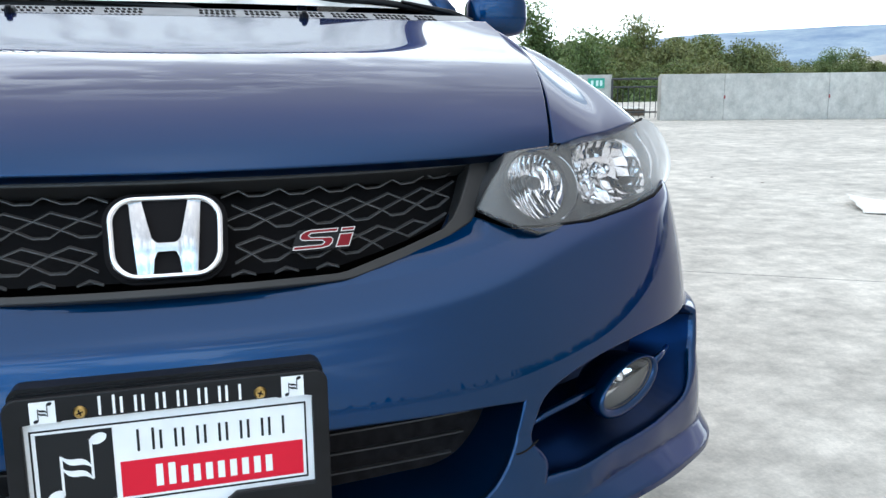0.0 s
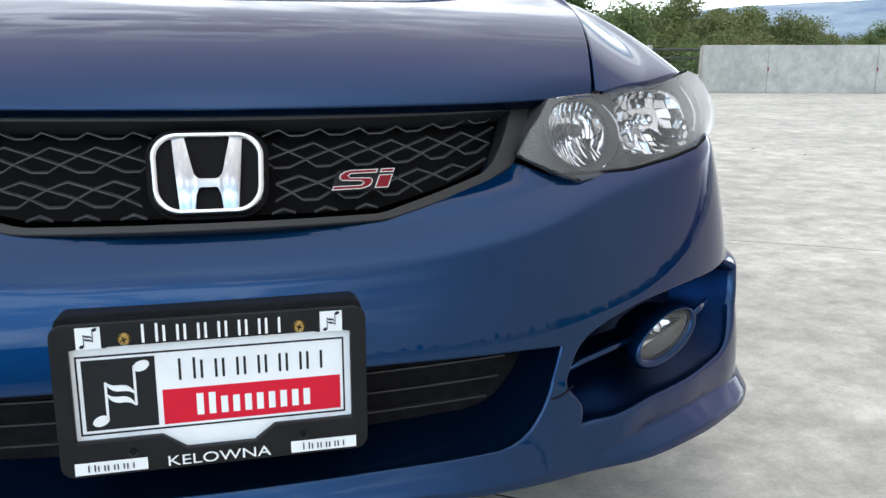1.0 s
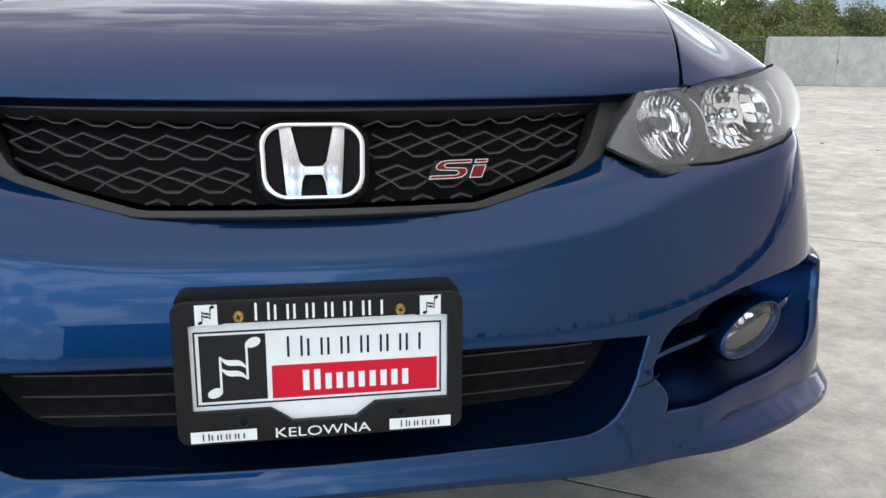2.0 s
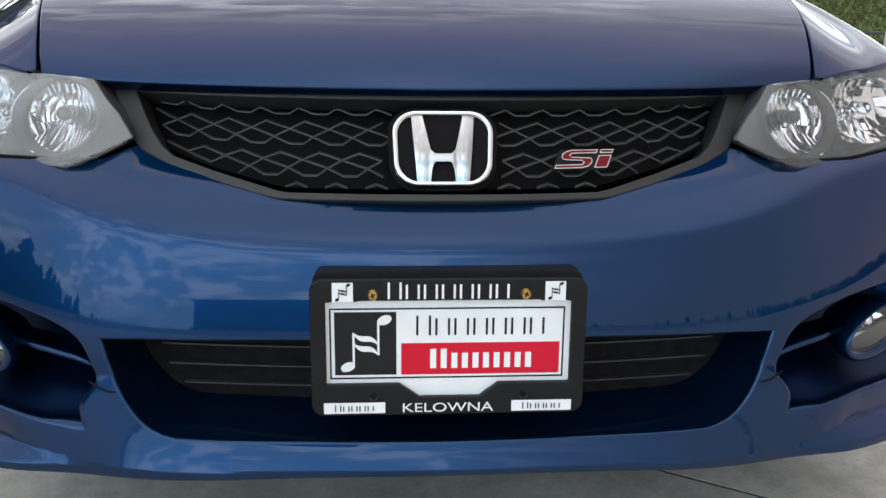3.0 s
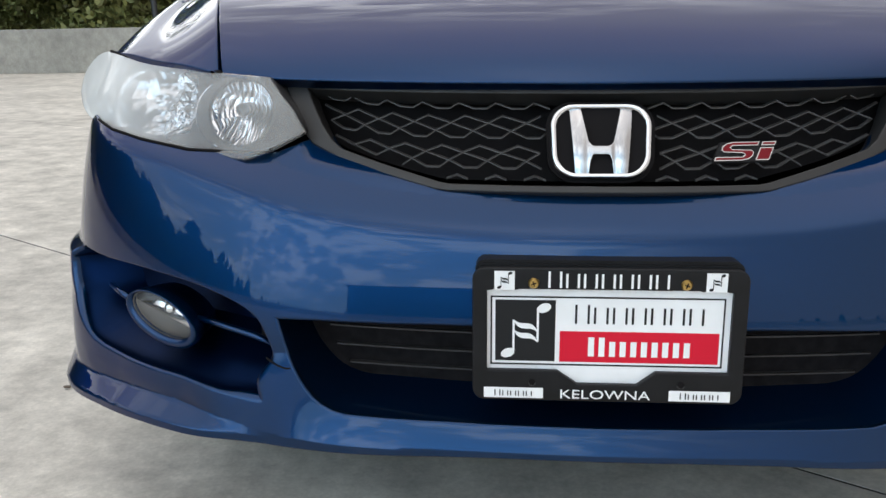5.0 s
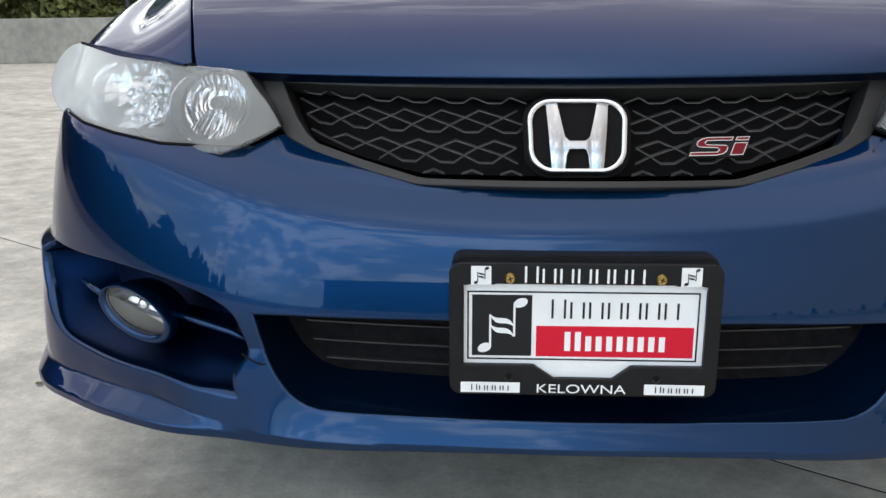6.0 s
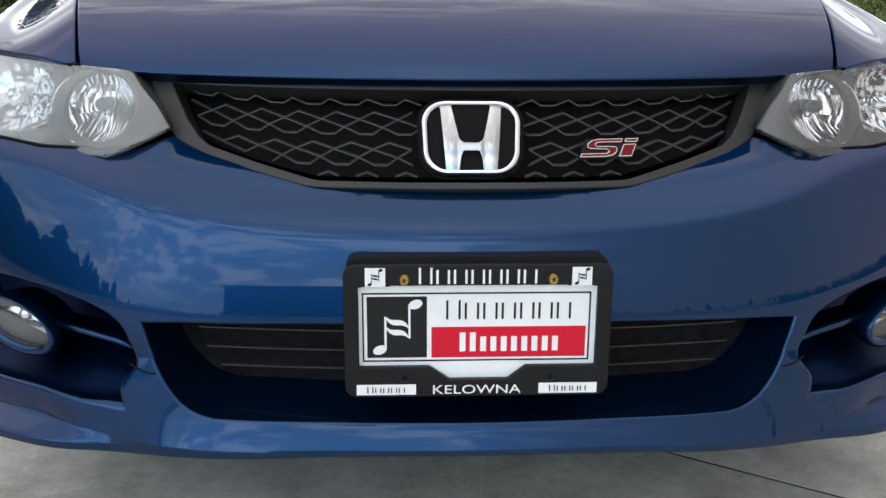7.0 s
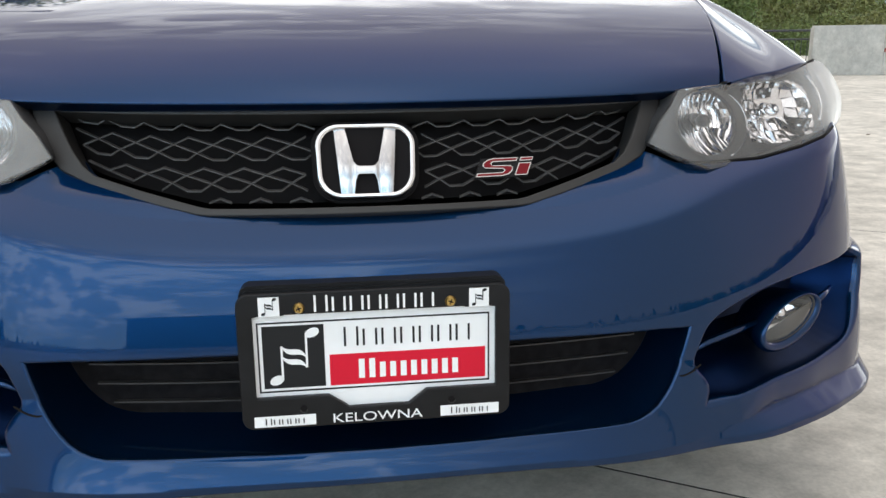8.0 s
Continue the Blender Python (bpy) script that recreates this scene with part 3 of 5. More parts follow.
sheet_of_card()
for x, y, r in ((4.0, 4.81, .014), (4.14, 4.37, .010), (-1.095, .69, .009)):
    bm = bmesh.new()
    bmesh.ops.create_icosphere(bm, subdivisions=1, radius=r, matrix=pose(x, y, .006) @ Matrix.Diagonal((1.3, .8, .25, 1)))
    tagged(part("dry_leaf", bm, BARK), "small brown dry leaf on the deck", "leaf")


# ---- trees ----
def leaf_material(name, dark, light):
    m = bpy.data.materials.new(name)
    m.use_nodes = True
    n, l = m.node_tree.nodes, m.node_tree.links
    b = n["Principled BSDF"]
    b.inputs["Roughness"].default_value = 0.55
    geo, ramp, info, hs = n.new("ShaderNodeNewGeometry"), n.new("ShaderNodeValToRGB"), n.new("ShaderNodeObjectInfo"), n.new("ShaderNodeHueSaturation")
    ramp.color_ramp.elements[0].color = (*dark, 1)
    ramp.color_ramp.elements[1].color = (*light, 1)
    mr = n.new("ShaderNodeMapRange")
    mr.inputs["To Min"].default_value, mr.inputs["To Max"].default_value = 0.47, 0.53
    l.new(info.outputs["Random"], mr.inputs["Value"])
    l.new(mr.outputs["Result"], hs.inputs["Hue"])
    l.new(geo.outputs["Random Per Island"], ramp.inputs["Fac"])
    l.new(ramp.outputs["Color"], hs.inputs["Color"])
    l.new(hs.outputs["Color"], b.inputs["Base Color"])
    tr, ms = n.new("ShaderNodeBsdfTranslucent"), n.new("ShaderNodeMixShader")
    ms.inputs["Fac"].default_value = 0.3
    l.new(hs.outputs["Color"], tr.inputs["Color"])
    out = n["Material Output"]
    l.new(b.outputs["BSDF"], ms.inputs[1])
    l.new(tr.outputs["BSDF"], ms.inputs[2])
    l.new(ms.outputs["Shader"], out.inputs["Surface"])
    return m


LEAVES = [leaf_material("leaves_green", (0.085, 0.115, 0.04), (0.22, 0.27, 0.09)), leaf_material("leaves_olive", (0.115, 0.13, 0.05), (0.25, 0.27, 0.10))]


def tree(seed, height, spread, leaves, mat, label, conifer=False):
    """A tapered trunk with limbs and a crown of many small leaves in uneven clumps; it stands on the land below the deck."""
    rng = np.random.default_rng(seed)
    t = thing("tree", Matrix.Identity(4), label, "tree", "trees beyond the deck")
    bm = bmesh.new()
    bend = rng.uniform(-.4, .4, 2)
    line = [(bend[0] * k * k, bend[1] * k * k, height * .8 * k) for k in np.linspace(0, 1, 9)]
    tube(bm, line, list(np.linspace(height * .022, height * .004, 9)), 8)
    cl = []
    n_limb = 170 if conifer else 30
    for i in range(n_limb):
        k = rng.uniform(.22, 1.0)
        a = rng.uniform(0, 2 * math.pi)
        z0 = height * .8 * k
        if conifer:
            r = spread * (1.05 - k) * rng.uniform(.6, 1.0)
            end = np.array([bend[0] * k * k + r * math.cos(a), bend[1] * k * k + r * math.sin(a), z0 - .06 * r])
        else:
            r = spread * rng.uniform(.35, 1.0) * (1 - .55 * abs(k - .55) * 1.6)
            end = np.array([bend[0] * k * k + r * math.cos(a), bend[1] * k * k + r * math.sin(a), min(height, z0 + rng.uniform(.05, .22) * height)])
        p0 = np.array([bend[0] * k * k, bend[1] * k * k, z0])
        tube(bm, [tuple(p0), tuple((p0 + end) / 2 + [0, 0, .03 * height]), tuple(end)], [height * .008, height * .005, height * .0025], 5)
        f = .50 * (1.08 - k) + .06 if conifer else 1.0
        cl += [(end, f * spread * rng.uniform(.18, .36)), ((p0 + end * 2) / 3, f * spread * rng.uniform(.15, .3))]
    trunk = part("trunk", bm, BARK, t)
    c = np.array([e for e, _ in cl])
    rad = np.array([r for _, r in cl])
    idx = rng.integers(0, len(cl), leaves)
    d = rng.normal(size=(leaves, 3))
    d /= np.linalg.norm(d, axis=1)[:, None]
    pos = c[idx] + d * (rad[idx] * rng.uniform(0, 1.0, leaves) ** .75)[:, None] * [1, 1, .75]
    size = rng.uniform(.045, .095, leaves) * (height / 9) * (1.5 if conifer else 1.0)
    a = rng.normal(size=(leaves, 3))
    a /= np.linalg.norm(a, axis=1)[:, None]
    b = np.cross(a, rng.normal(size=(leaves, 3)))
    b /= np.linalg.norm(b, axis=1)[:, None]
    v = np.stack([pos - a * size[:, None], pos + b * size[:, None] * .55, pos + a * size[:, None], pos - b * size[:, None] * .55], 1).reshape(-1, 3)
    me = bpy.data.meshes.new("crown")
    me.from_pydata([], [], [])
    me.vertices.add(len(v))
    me.vertices.foreach_set("co", v.ravel())
    me.loops.add(4 * leaves)
    me.loops.foreach_set("vertex_index", np.arange(4 * leaves))
    me.polygons.add(leaves)
    me.polygons.foreach_set("loop_start", np.arange(0, 4 * leaves, 4))
    me.update()
    me.validate()
    obj("crown", me, mat, t)
    return t


broad = [tree(1, 10.2, 3.6, 80000, LEAVES[0], "leafy green deciduous tree beyond the parapet"),
         tree(2, 9.4, 3.4, 80000, LEAVES[1], "olive green deciduous tree beyond the parapet"),
         tree(3, 8.6, 3.9, 80000, LEAVES[0], "broad bushy green tree beyond the parapet")]
tall = tree(4, 15.0, 3.2, 30000, LEAVES[0], "tall dark conifer beside the deck", True)
EYE0 = Vector((.042, -.831, 0))


def stand(base, az, dist, turn, top=None, scale=None):
    """Put a copy of a tree at a bearing and distance from the first eye, its top at the given elevation."""
    a = radians(az)
    h = {broad[0]: 10.2, broad[1]: 9.4, broad[2]: 8.6, tall: 15.0}[base]
    k = scale if scale else ((.79 + dist * math.tan(radians(top))) + 6) / (h * .97)
    m = Matrix.Translation(EYE0 + Vector((math.sin(a) * dist, math.cos(a) * dist, -6))) @ Matrix.Rotation(turn, 4, "Z") @ Matrix.Scale(k, 4)
    c = copy_thing(base, m)
    c.matrix_basis = m
    return c


rng = random.Random(11)
# the belt of trees beyond the right-hand wall: bearing, distance, elevation of the top
for i, (az, dist, top) in enumerate(((20.5, 42, 2.6), (22.6, 46, 3.0), (25.0, 44, 3.7), (27.4, 45, 3.3), (29.0, 40, 2.9), (30.6, 43, 3.0), (32.2, 46, 3.0), (33.8, 44, 2.7), (35.4, 60, 1.9), (37.0, 66, 1.6), (38.6, 64, 1.6), (40.2, 75, 1.0), (41.6, 72, 1.2), (43.0, 74, 1.3), (44.4, 78, 1.0), (23.6, 36, 1.6), (26.2, 34, 1.5), (28.2, 33, 1.6), (30.2, 35, 1.6), (33.0, 36, 1.4), (36.2, 52, 1.0), (39.4, 60, .8), (47, 80, .9), (50, 82, 1.1), (18, 44, 2.9), (15, 46, 3.1))):
    stand(broad[i % 3], az, dist, rng.uniform(0, 6.28), top)
# dense trees close behind the left-hand wall
for i in range(26):
    az = -46 + i * 2.3 + rng.uniform(-.6, .6)
    stand(broad[i % 3], az, rng.uniform(24, 30), rng.uniform(0, 6.28), rng.uniform(9, 15) if az < -4 else rng.uniform(5, 9))
for i in range(12):
    az = -44 + i * 3.9
    stand(broad[(i + 1) % 3], az, 22.5, rng.uniform(0, 6.28), rng.uniform(2.0, 4.0))
# tall trees beside the deck, and a lower belt behind it, which the paintwork mirrors
for i in range(48):
    stand(tall, -122 + i * 1.56, rng.uniform(27, 33), rng.uniform(0, 6.28), scale=min(1.5, .75 + .032 * i) * rng.uniform(.88, 1.06))
for i in range(34):
    stand(broad[i % 3], 58 + i * 2.1, rng.uniform(40, 50), rng.uniform(0, 6.28), scale=rng.uniform(.74, .84))
for i in range(70):
    stand(tall, 124 + i * 1.65, rng.uniform(44, 56), rng.uniform(0, 6.28), scale=rng.uniform(.56, .70))
for ob in broad + [tall]:
    for o in (*ob.children_recursive, ob):
        bpy.data.objects.remove(o)


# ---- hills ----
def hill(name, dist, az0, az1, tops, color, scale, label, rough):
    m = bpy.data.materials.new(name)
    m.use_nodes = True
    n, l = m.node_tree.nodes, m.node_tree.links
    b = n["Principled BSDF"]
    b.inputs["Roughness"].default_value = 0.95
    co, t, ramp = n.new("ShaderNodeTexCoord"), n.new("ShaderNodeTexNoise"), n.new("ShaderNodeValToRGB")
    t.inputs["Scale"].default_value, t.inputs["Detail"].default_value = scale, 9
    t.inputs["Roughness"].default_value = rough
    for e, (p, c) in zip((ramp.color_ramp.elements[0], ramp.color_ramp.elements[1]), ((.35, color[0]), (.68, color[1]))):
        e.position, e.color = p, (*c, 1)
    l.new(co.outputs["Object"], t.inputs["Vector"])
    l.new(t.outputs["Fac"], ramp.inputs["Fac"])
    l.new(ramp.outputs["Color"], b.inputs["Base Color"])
    v, f = [], []
    nu, nv = 160, 10
    top = spline([p for p, _ in tops], [q for _, q in tops])
    for j in range(nv + 1):
        k = j / nv
        for i in range(nu + 1):
            az = az0 + (az1 - az0) * i / nu
            d = dist * (1 + .35 * k)
            e = float(top(np.array([az]))[0])
            h = (d * math.tan(radians(e)) * math.sin(k * math.pi / 2) - 6 * (1 - k)) + dist * .004 * noise.noise((az * .35, k * 3, dist)) * (1 if 0 < j else 0) * (1 - .6 * k)
            v.append((d * math.sin(radians(az)), d * math.cos(radians(az)), h))
    for j in range(nv):
        for i in range(nu):
            a = j * (nu + 1) + i
            f.append((a, a + 1, a + nu + 2, a + nu + 1))
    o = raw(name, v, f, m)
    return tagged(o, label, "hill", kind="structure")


# the far hill's blue-grey has the distance haze mixed in
hill("backdrop_hill_far", 2600, 14, 75, [(14, 1.5), (26, 2.0), (33.5, 2.75), (39.3, 2.95), (44.6, 3.05), (55, 2.6), (75, 1.6)], ((0.16, 0.24, 0.36), (0.36, 0.43, 0.49)), .005, "wooded hillside far away, distance haze in its blue-grey", .7)
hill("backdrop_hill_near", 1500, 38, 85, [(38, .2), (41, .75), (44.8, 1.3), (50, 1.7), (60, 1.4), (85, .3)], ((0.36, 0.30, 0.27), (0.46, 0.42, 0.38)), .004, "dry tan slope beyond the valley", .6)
# low hall past the far parapet, which the paintwork mirrors
hall = thing("low_building", pose(-11, -44, -6), "dark flat-roofed building beyond the far parapet", "building")
boxed("wall", (13, 10, 13.4), pose(0, 0, 6.7), METAL, hall, bevel=.03)
boxed("roof", (13.6, 10.6, .3), pose(0, 0, 13.55), BARK, hall, bevel=.03)

# ---- the car: surfaces ----
car = thing("car", pose(0, 0, 0, 0, LEAN, 0), "dark blue metallic two-door car parked on the concrete deck", "car")

PLAN = [(0, .012), (.2, .018), (.413, .044), (.55, .098), (.66, .160), (.748, .230), (.810, .315), (.848, .42), (.866, .55), (.872, .70)]


def plan_curve():
    k = [(-x, y) for x, y in PLAN[:0:-1]] + PLAN
    k = np.array(k)
    s = np.concatenate([[0], np.cumsum(np.hypot(*np.diff(k, axis=0).T))])
    fx, fy = spline(s, k[:, 0]), spline(s, k[:, 1])
    t = np.linspace(0, s[-1], 4001)
    x, y = fx(t), fy(t)
    a = np.concatenate([[0], np.cumsum(np.hypot(np.diff(x), np.diff(y)))])
    a -= a[2000]
    return a, x, y


PA, PX, PY = plan_curve()
FX, FY = spline(PA[::40], PX[::40]), spline(PA[::40], PY[::40])


def u_at(x):
    return float(np.interp(x, PX, PA))


def knots(pairs):
    return [u_at(x) for x, _ in pairs], [v for _, v in pairs]


crease_z = spline(*knots([(0, .527), (.19, .529), (.32, .541), (.465, .565), (.55, .582), (.66, .60), (.77, .625), (.83, .64), (.86, .65)]))
lip_out = spline(*knots([(0, .027), (.2, .028), (.32, .029), (.38, .0255), (.43, .0245), (.47, .031), (.51, .041), (.56, .046), (.62, .048), (.70, .045), (.76, .034), (.81, .020), (.84, .016), (.86, .015)]))
lip_z = spline(*knots([(0, .263), (.2, .262), (.34, .260), (.40, .261), (.45, .266), (.5, .270), (.56, .272), (.62, .2705), (.68, .267), (.74, .263), (.79, .262), (.86, .262)]))
lip_top = spline(*knots([(0, .37), (.34, .37), (.42, .365), (.6, .338), (.75, .36), (.86, .37)]))
lip_bottom = spline(*knots([(0, .257), (.25, .254), (.4, .248), (.5, .246), (.62, .243), (.72, .236), (.78, .23), (.83, .225), (.86, .225)]))


shelf_z = spline(*knots([(0, .580), (.15, .572), (.2086, .566), (.235, .571), (.32, .584), (.405, .595), (.425, .602), (.445, .625), (.47, .66), (.60, .70), (.86, .70)]))


def bumper(u, z, inset=0.0):
    a = np.abs(u)
    zc = crease_z(a)
    tilt = 1 - 0.5 * step01(.5, .85, a)
    h = np.minimum(z, zc + .03) - .415
    d = tilt * np.where(h > 0, .17 * h + 0.95 * h * h, .17 * h * np.exp(h * 12))
    d = d + 1.15 * softplus(z - zc, .0045) + 1.35 * softplus(z - shelf_z(a), .0012)
    zl, zt = lip_z(a), lip_top(a)
    t = np.clip((z - zl) / (zt - zl), 0, 1)
    w, c = step01(.33, .42, a), 1 - .66 * step01(.40, .58, a)
    fall = np.clip((zl - z) / np.maximum(zl - lip_bottom(a) - .009, .008), 0, 1.0)
    o = lip_out(a) * (c * ((1 - t) ** 2 * (1 - w) + (1 - t) * (1 + t * step01(.46, .56, a)) * w) + (1 - c) * fall) - .12 * (1 - w) * softplus(zl - z - .006, .004)
    o = o + .017 * step01(.70, .86, a) * (1 - step01(.430, .446, z))
    e = 1e-3
    tx, ty = FX(u + e) - FX(u - e), FY(u + e) - FY(u - e)
    n = np.hypot(tx, ty)
    nx, ny = ty / n, -tx / n
    k = o - d - inset
    return FX(u) + nx * k, FY(u) + ny * k, z + 0 * u


def both(half):
    """A closed outline from its half with x > 0, listed from the middle above to the middle below."""
    return [(u, z) for u, z in half] + [(-u, z) for u, z in half[::-1] if u > 1e-6]


def uz(points):
    return [(u_at(x), z) for x, z in points]


U_END = 1.12
BUMPER_TOP = uz([(0, .5655), (.1, .5655), (.2086, .5655), (.2524, .5745), (.2976, .585), (.3447, .598), (.3845, .613), (.402, .621), (.415, .624), (.44, .614), (.465, .605), (.52, .6015), (.60, .603), (.68, .613), (.74, .623), (.785, .632)]) + [(U_END, .66)]
BUMPER_LOW = [(U_END, .225)] + [(u_at(x), float(lip_bottom(u_at(x)))) for x in (.83, .78, .7, .6, .5, .4, .3, .2, .1, 0)]
INTAKE = uz([(0, .418), (.2, .418), (.36, .416), (.413, .413), (.402, .378), (.3955, .360), (.388, .346), (.381, .334), (.372, .322), (.362, .311), (.350, .3025), (.336, .2968), (.32, .2938), (.26, .2926), (.2, .292), (.1, .2914), (0, .291)])
FOG = uz([(.412, .358), (.421, .385), (.437, .410), (.470, .426), (.515, .437), (.56, .443), (.64, .448), (.70, .4475), (.755, .447), (.780, .444), (.792, .425), (.790, .395), (.782, .368), (.762, .337), (.725, .313), (.67, .305), (.61, .3035), (.55, .304), (.48, .300), (.437, .297), (.424, .302), (.430, .322), (.424, .335)])
FOG = [tuple(q) for q in smooth_line(FOG, 3, True)]
LIP_LINES = [[(s * u_at(x), float(f(u_at(x)))) for x in np.linspace(.46, .85, 60)] for s in (1, -1) for f in (lip_z, lambda a: lip_bottom(a) + .009)]


def fog_roll(q):
    """The radius of the recess's edge: crisp above, round below, broad towards the wheel."""
    x, z = np.interp(np.abs(q[:, 0]), PA, PX), q[:, 1]
    return .0025 + .003 * step01(.40, .33, z) + .007 * step01(.73, .785, x) * step01(.445, .41, z) + .002 * step01(.47, .43, x) * step01(.43, .40, z) + .005 * step01(.49, .45, x) * step01(.36, .33, z)


bumper_part = skin("bumper", bumper, both(BUMPER_TOP + BUMPER_LOW), [both(INTAKE), FOG, [(-u, z) for u, z in FOG]], PAINT, car, step=.0028, flange=.012, flange_holes=[.006, .004, .004], sense=1.0, lines=LIP_LINES, squeeze=3.5, lip=.004, roll=[None, fog_roll, fog_roll])


def fog_recess(s):
    """The moulded hollow behind the opening, with a floor that slopes back."""
    rim = resample(FOG, .006)
    n, c = len(rim), np.array([u_at(.60), .385])
    low = step01(.385, .31, rim[:, 1])
    e, r = 1e-4, fog_roll(rim)[:, None]
    p3 = np.stack(bumper(rim[:, 0], rim[:, 1]), 1)
    du = np.stack(bumper(rim[:, 0] + e, rim[:, 1]), 1) - np.stack(bumper(rim[:, 0] - e, rim[:, 1]), 1)
    dz = np.stack(bumper(rim[:, 0], rim[:, 1] + e), 1) - np.stack(bumper(rim[:, 0], rim[:, 1] - e), 1)
    n3 = np.cross(du, dz)
    n3 /= np.linalg.norm(n3, axis=1)[:, None]
    tan = np.roll(p3, -1, 0) - np.roll(p3, 1, 0)
    out = np.cross(tan / np.linalg.norm(tan, axis=1)[:, None], n3)
    out *= np.sign(((np.stack(bumper(c[:1], c[1:]), 1) - p3) * out).sum())
    first = p3 + out * (r - .0004) - n3 * (r + .001)
    v, f = [], []
    for k in np.linspace(0, 1, 15):
        q = c + (rim - c) * np.stack([1 - .14 * k - .03 + 0 * low, 1 - .04 - (.12 + .58 * low) * k], 1)
        g = np.stack(bumper(q[:, 0], q[:, 1], .014 + .085 * k), 1)
        w = float(step01(0, .35, k))
        v += list((first * (1 - w) + g * w - n3 * (.05 * k * (1 - w))) * [s, 1, 1])
    for j in range(14):
        for i in range(n):
            a, b = j * n + i, j * n + (i + 1) % n
            f.append((a, b, b + n, a + n))
    hollow = raw("fog_recess", v, f, SHADED_BLUE, bumper_part, "painted blue hollow round the fog lamp, shade in its colour")
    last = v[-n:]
    raw("recess_back", last + [sum(last) / n], [(i, (i + 1) % n, n) for i in range(n)], SHADED_BLUE, hollow, "dark back of the hollow, shade in its colour")


for s in (1, -1):
    fog_recess(s)


def fog_lamp(s):
    c = Vector((s * .600, .128, .376))
    e1 = Vector((s * .115, .052, .034)).normalized()
    e2 = Vector((s * .06, .03, 1)).normalized()
    e2 = (e2 - e1 * e2.dot(e1)).normalized()
    e3 = e1.cross(e2) * (1 if s < 0 else -1)
    if e3.y > 0:
        e3 = -e3
    a, b = .068, .0375

    def ring(ra, rb, f, n=40):
        g = min(1, max(0, (.99 - ra / a) / .12))
        up = e2 * (b * .17 * g)
        return [c + up + e1 * ra * math.cos(t) + e2 * rb * (1 - .09 * g) * math.sin(t) + e3 * f for t in (2 * math.pi * i / n for i in range(n))]

    def lathe(name, prof, mat, parent, label=""):
        rings = [ring(a * r, b * r, f) for r, f in prof]
        v = [p for r in rings for p in r]
        n = 40
        f = [(i * n + j, i * n + (j + 1) % n, (i + 1) * n + (j + 1) % n, (i + 1) * n + j) for i in range(len(rings) - 1) for j in range(n)]
        p, q, r = (Vector(v[k]) for k in f[0][:3])
        if (q - p).cross(r - p).dot(e3) < 0:
            f = [k[::-1] for k in f]
        return raw(name, v, f, mat, parent, label)
    lamp = lathe("fog_lamp", [(.83, -.02), (.83, .001), (.85, .004), (.92, .0065), (.97, .005), (1.0, 0), (1.0, -.008), (.97, -.014)], PAINT, car, "fog lamp in an oval blue bezel")
    lathe("reflector", [(.82, -.004), (.74, -.022), (.5, -.036), (.2, -.042), (.02, -.043)], CHROME, lamp)
    # half-plate added for the grey deck reflection in the lens's lower half
    half = [c + e2 * (b * .13) + e1 * a * .80 * math.cos(t) + e2 * (b * .70 * math.sin(t) if math.sin(t) < 0 else 0) + e3 * -.005 for t in np.linspace(math.pi, 2 * math.pi, 21)]
    bm = bmesh.new()
    bmesh.ops.create_uvsphere(bm, u_segments=14, v_segments=8, radius=.011, matrix=Matrix.Translation(c + e2 * (b * .30) + e3 * -.018))
    part("bulb", bm, CHROME, lamp, smooth=True)
    raw("shield", half + [p - e3 * .0015 for p in half], [tuple(range(21)), tuple(range(41, 20, -1))] + [(i, i + 1, i + 22, i + 21) for i in range(20)] + [(20, 0, 21, 41)], LAMP_GREY, lamp, "grey half-plate for the deck mirrored in the fog lamp", smooth=False)
    lathe("trim", [(.80, .0005), (.815, .0022), (.83, .0015)], SATIN, lamp)
    lathe("lens", [(.83, .0), (.7, .004), (.4, .008), (.02, .009)], FOG_LENS, lamp)
    lathe("housing", [(.97, -.012), (.80, -.05), (.3, -.07), (.02, -.07)], SHADED_BLUE, lamp)
    bm = bmesh.new()
    tube(bm, [(s * .548, .122, .382), (s * .50, .098, .379), (s * .45, .078, .373), (s * .425, .068, .366)], [.005, .006, .006, .004], 8, .8)
    part("bar", bm, PAINT, lamp, smooth=True)
    bm = bmesh.new()
    p = c + e1 * .066 + e3 * -.006
    tube(bm, [p, p + Vector((s * .025, .018, .005)), p + Vector((s * .05, .042, .008))], [.005, .005, .004], 8)
    part("bar", bm, PAINT, lamp, smooth=True)


fog_lamp(1)
fog_lamp(-1)


# the lower intake: a painted ramp, a dark back and slats
def duct(u, z, k):
    """The painted inside of the intake, k from its rim to the screen."""
    x, y, w = bumper(u, z, .006)
    return x * (1 - .06 * k), y * (1 - .2 * k) + .006 + .090 * k, .352 + (w - .352) * (1 - .26 * k ** 1.3) - .004 * (1 - k)


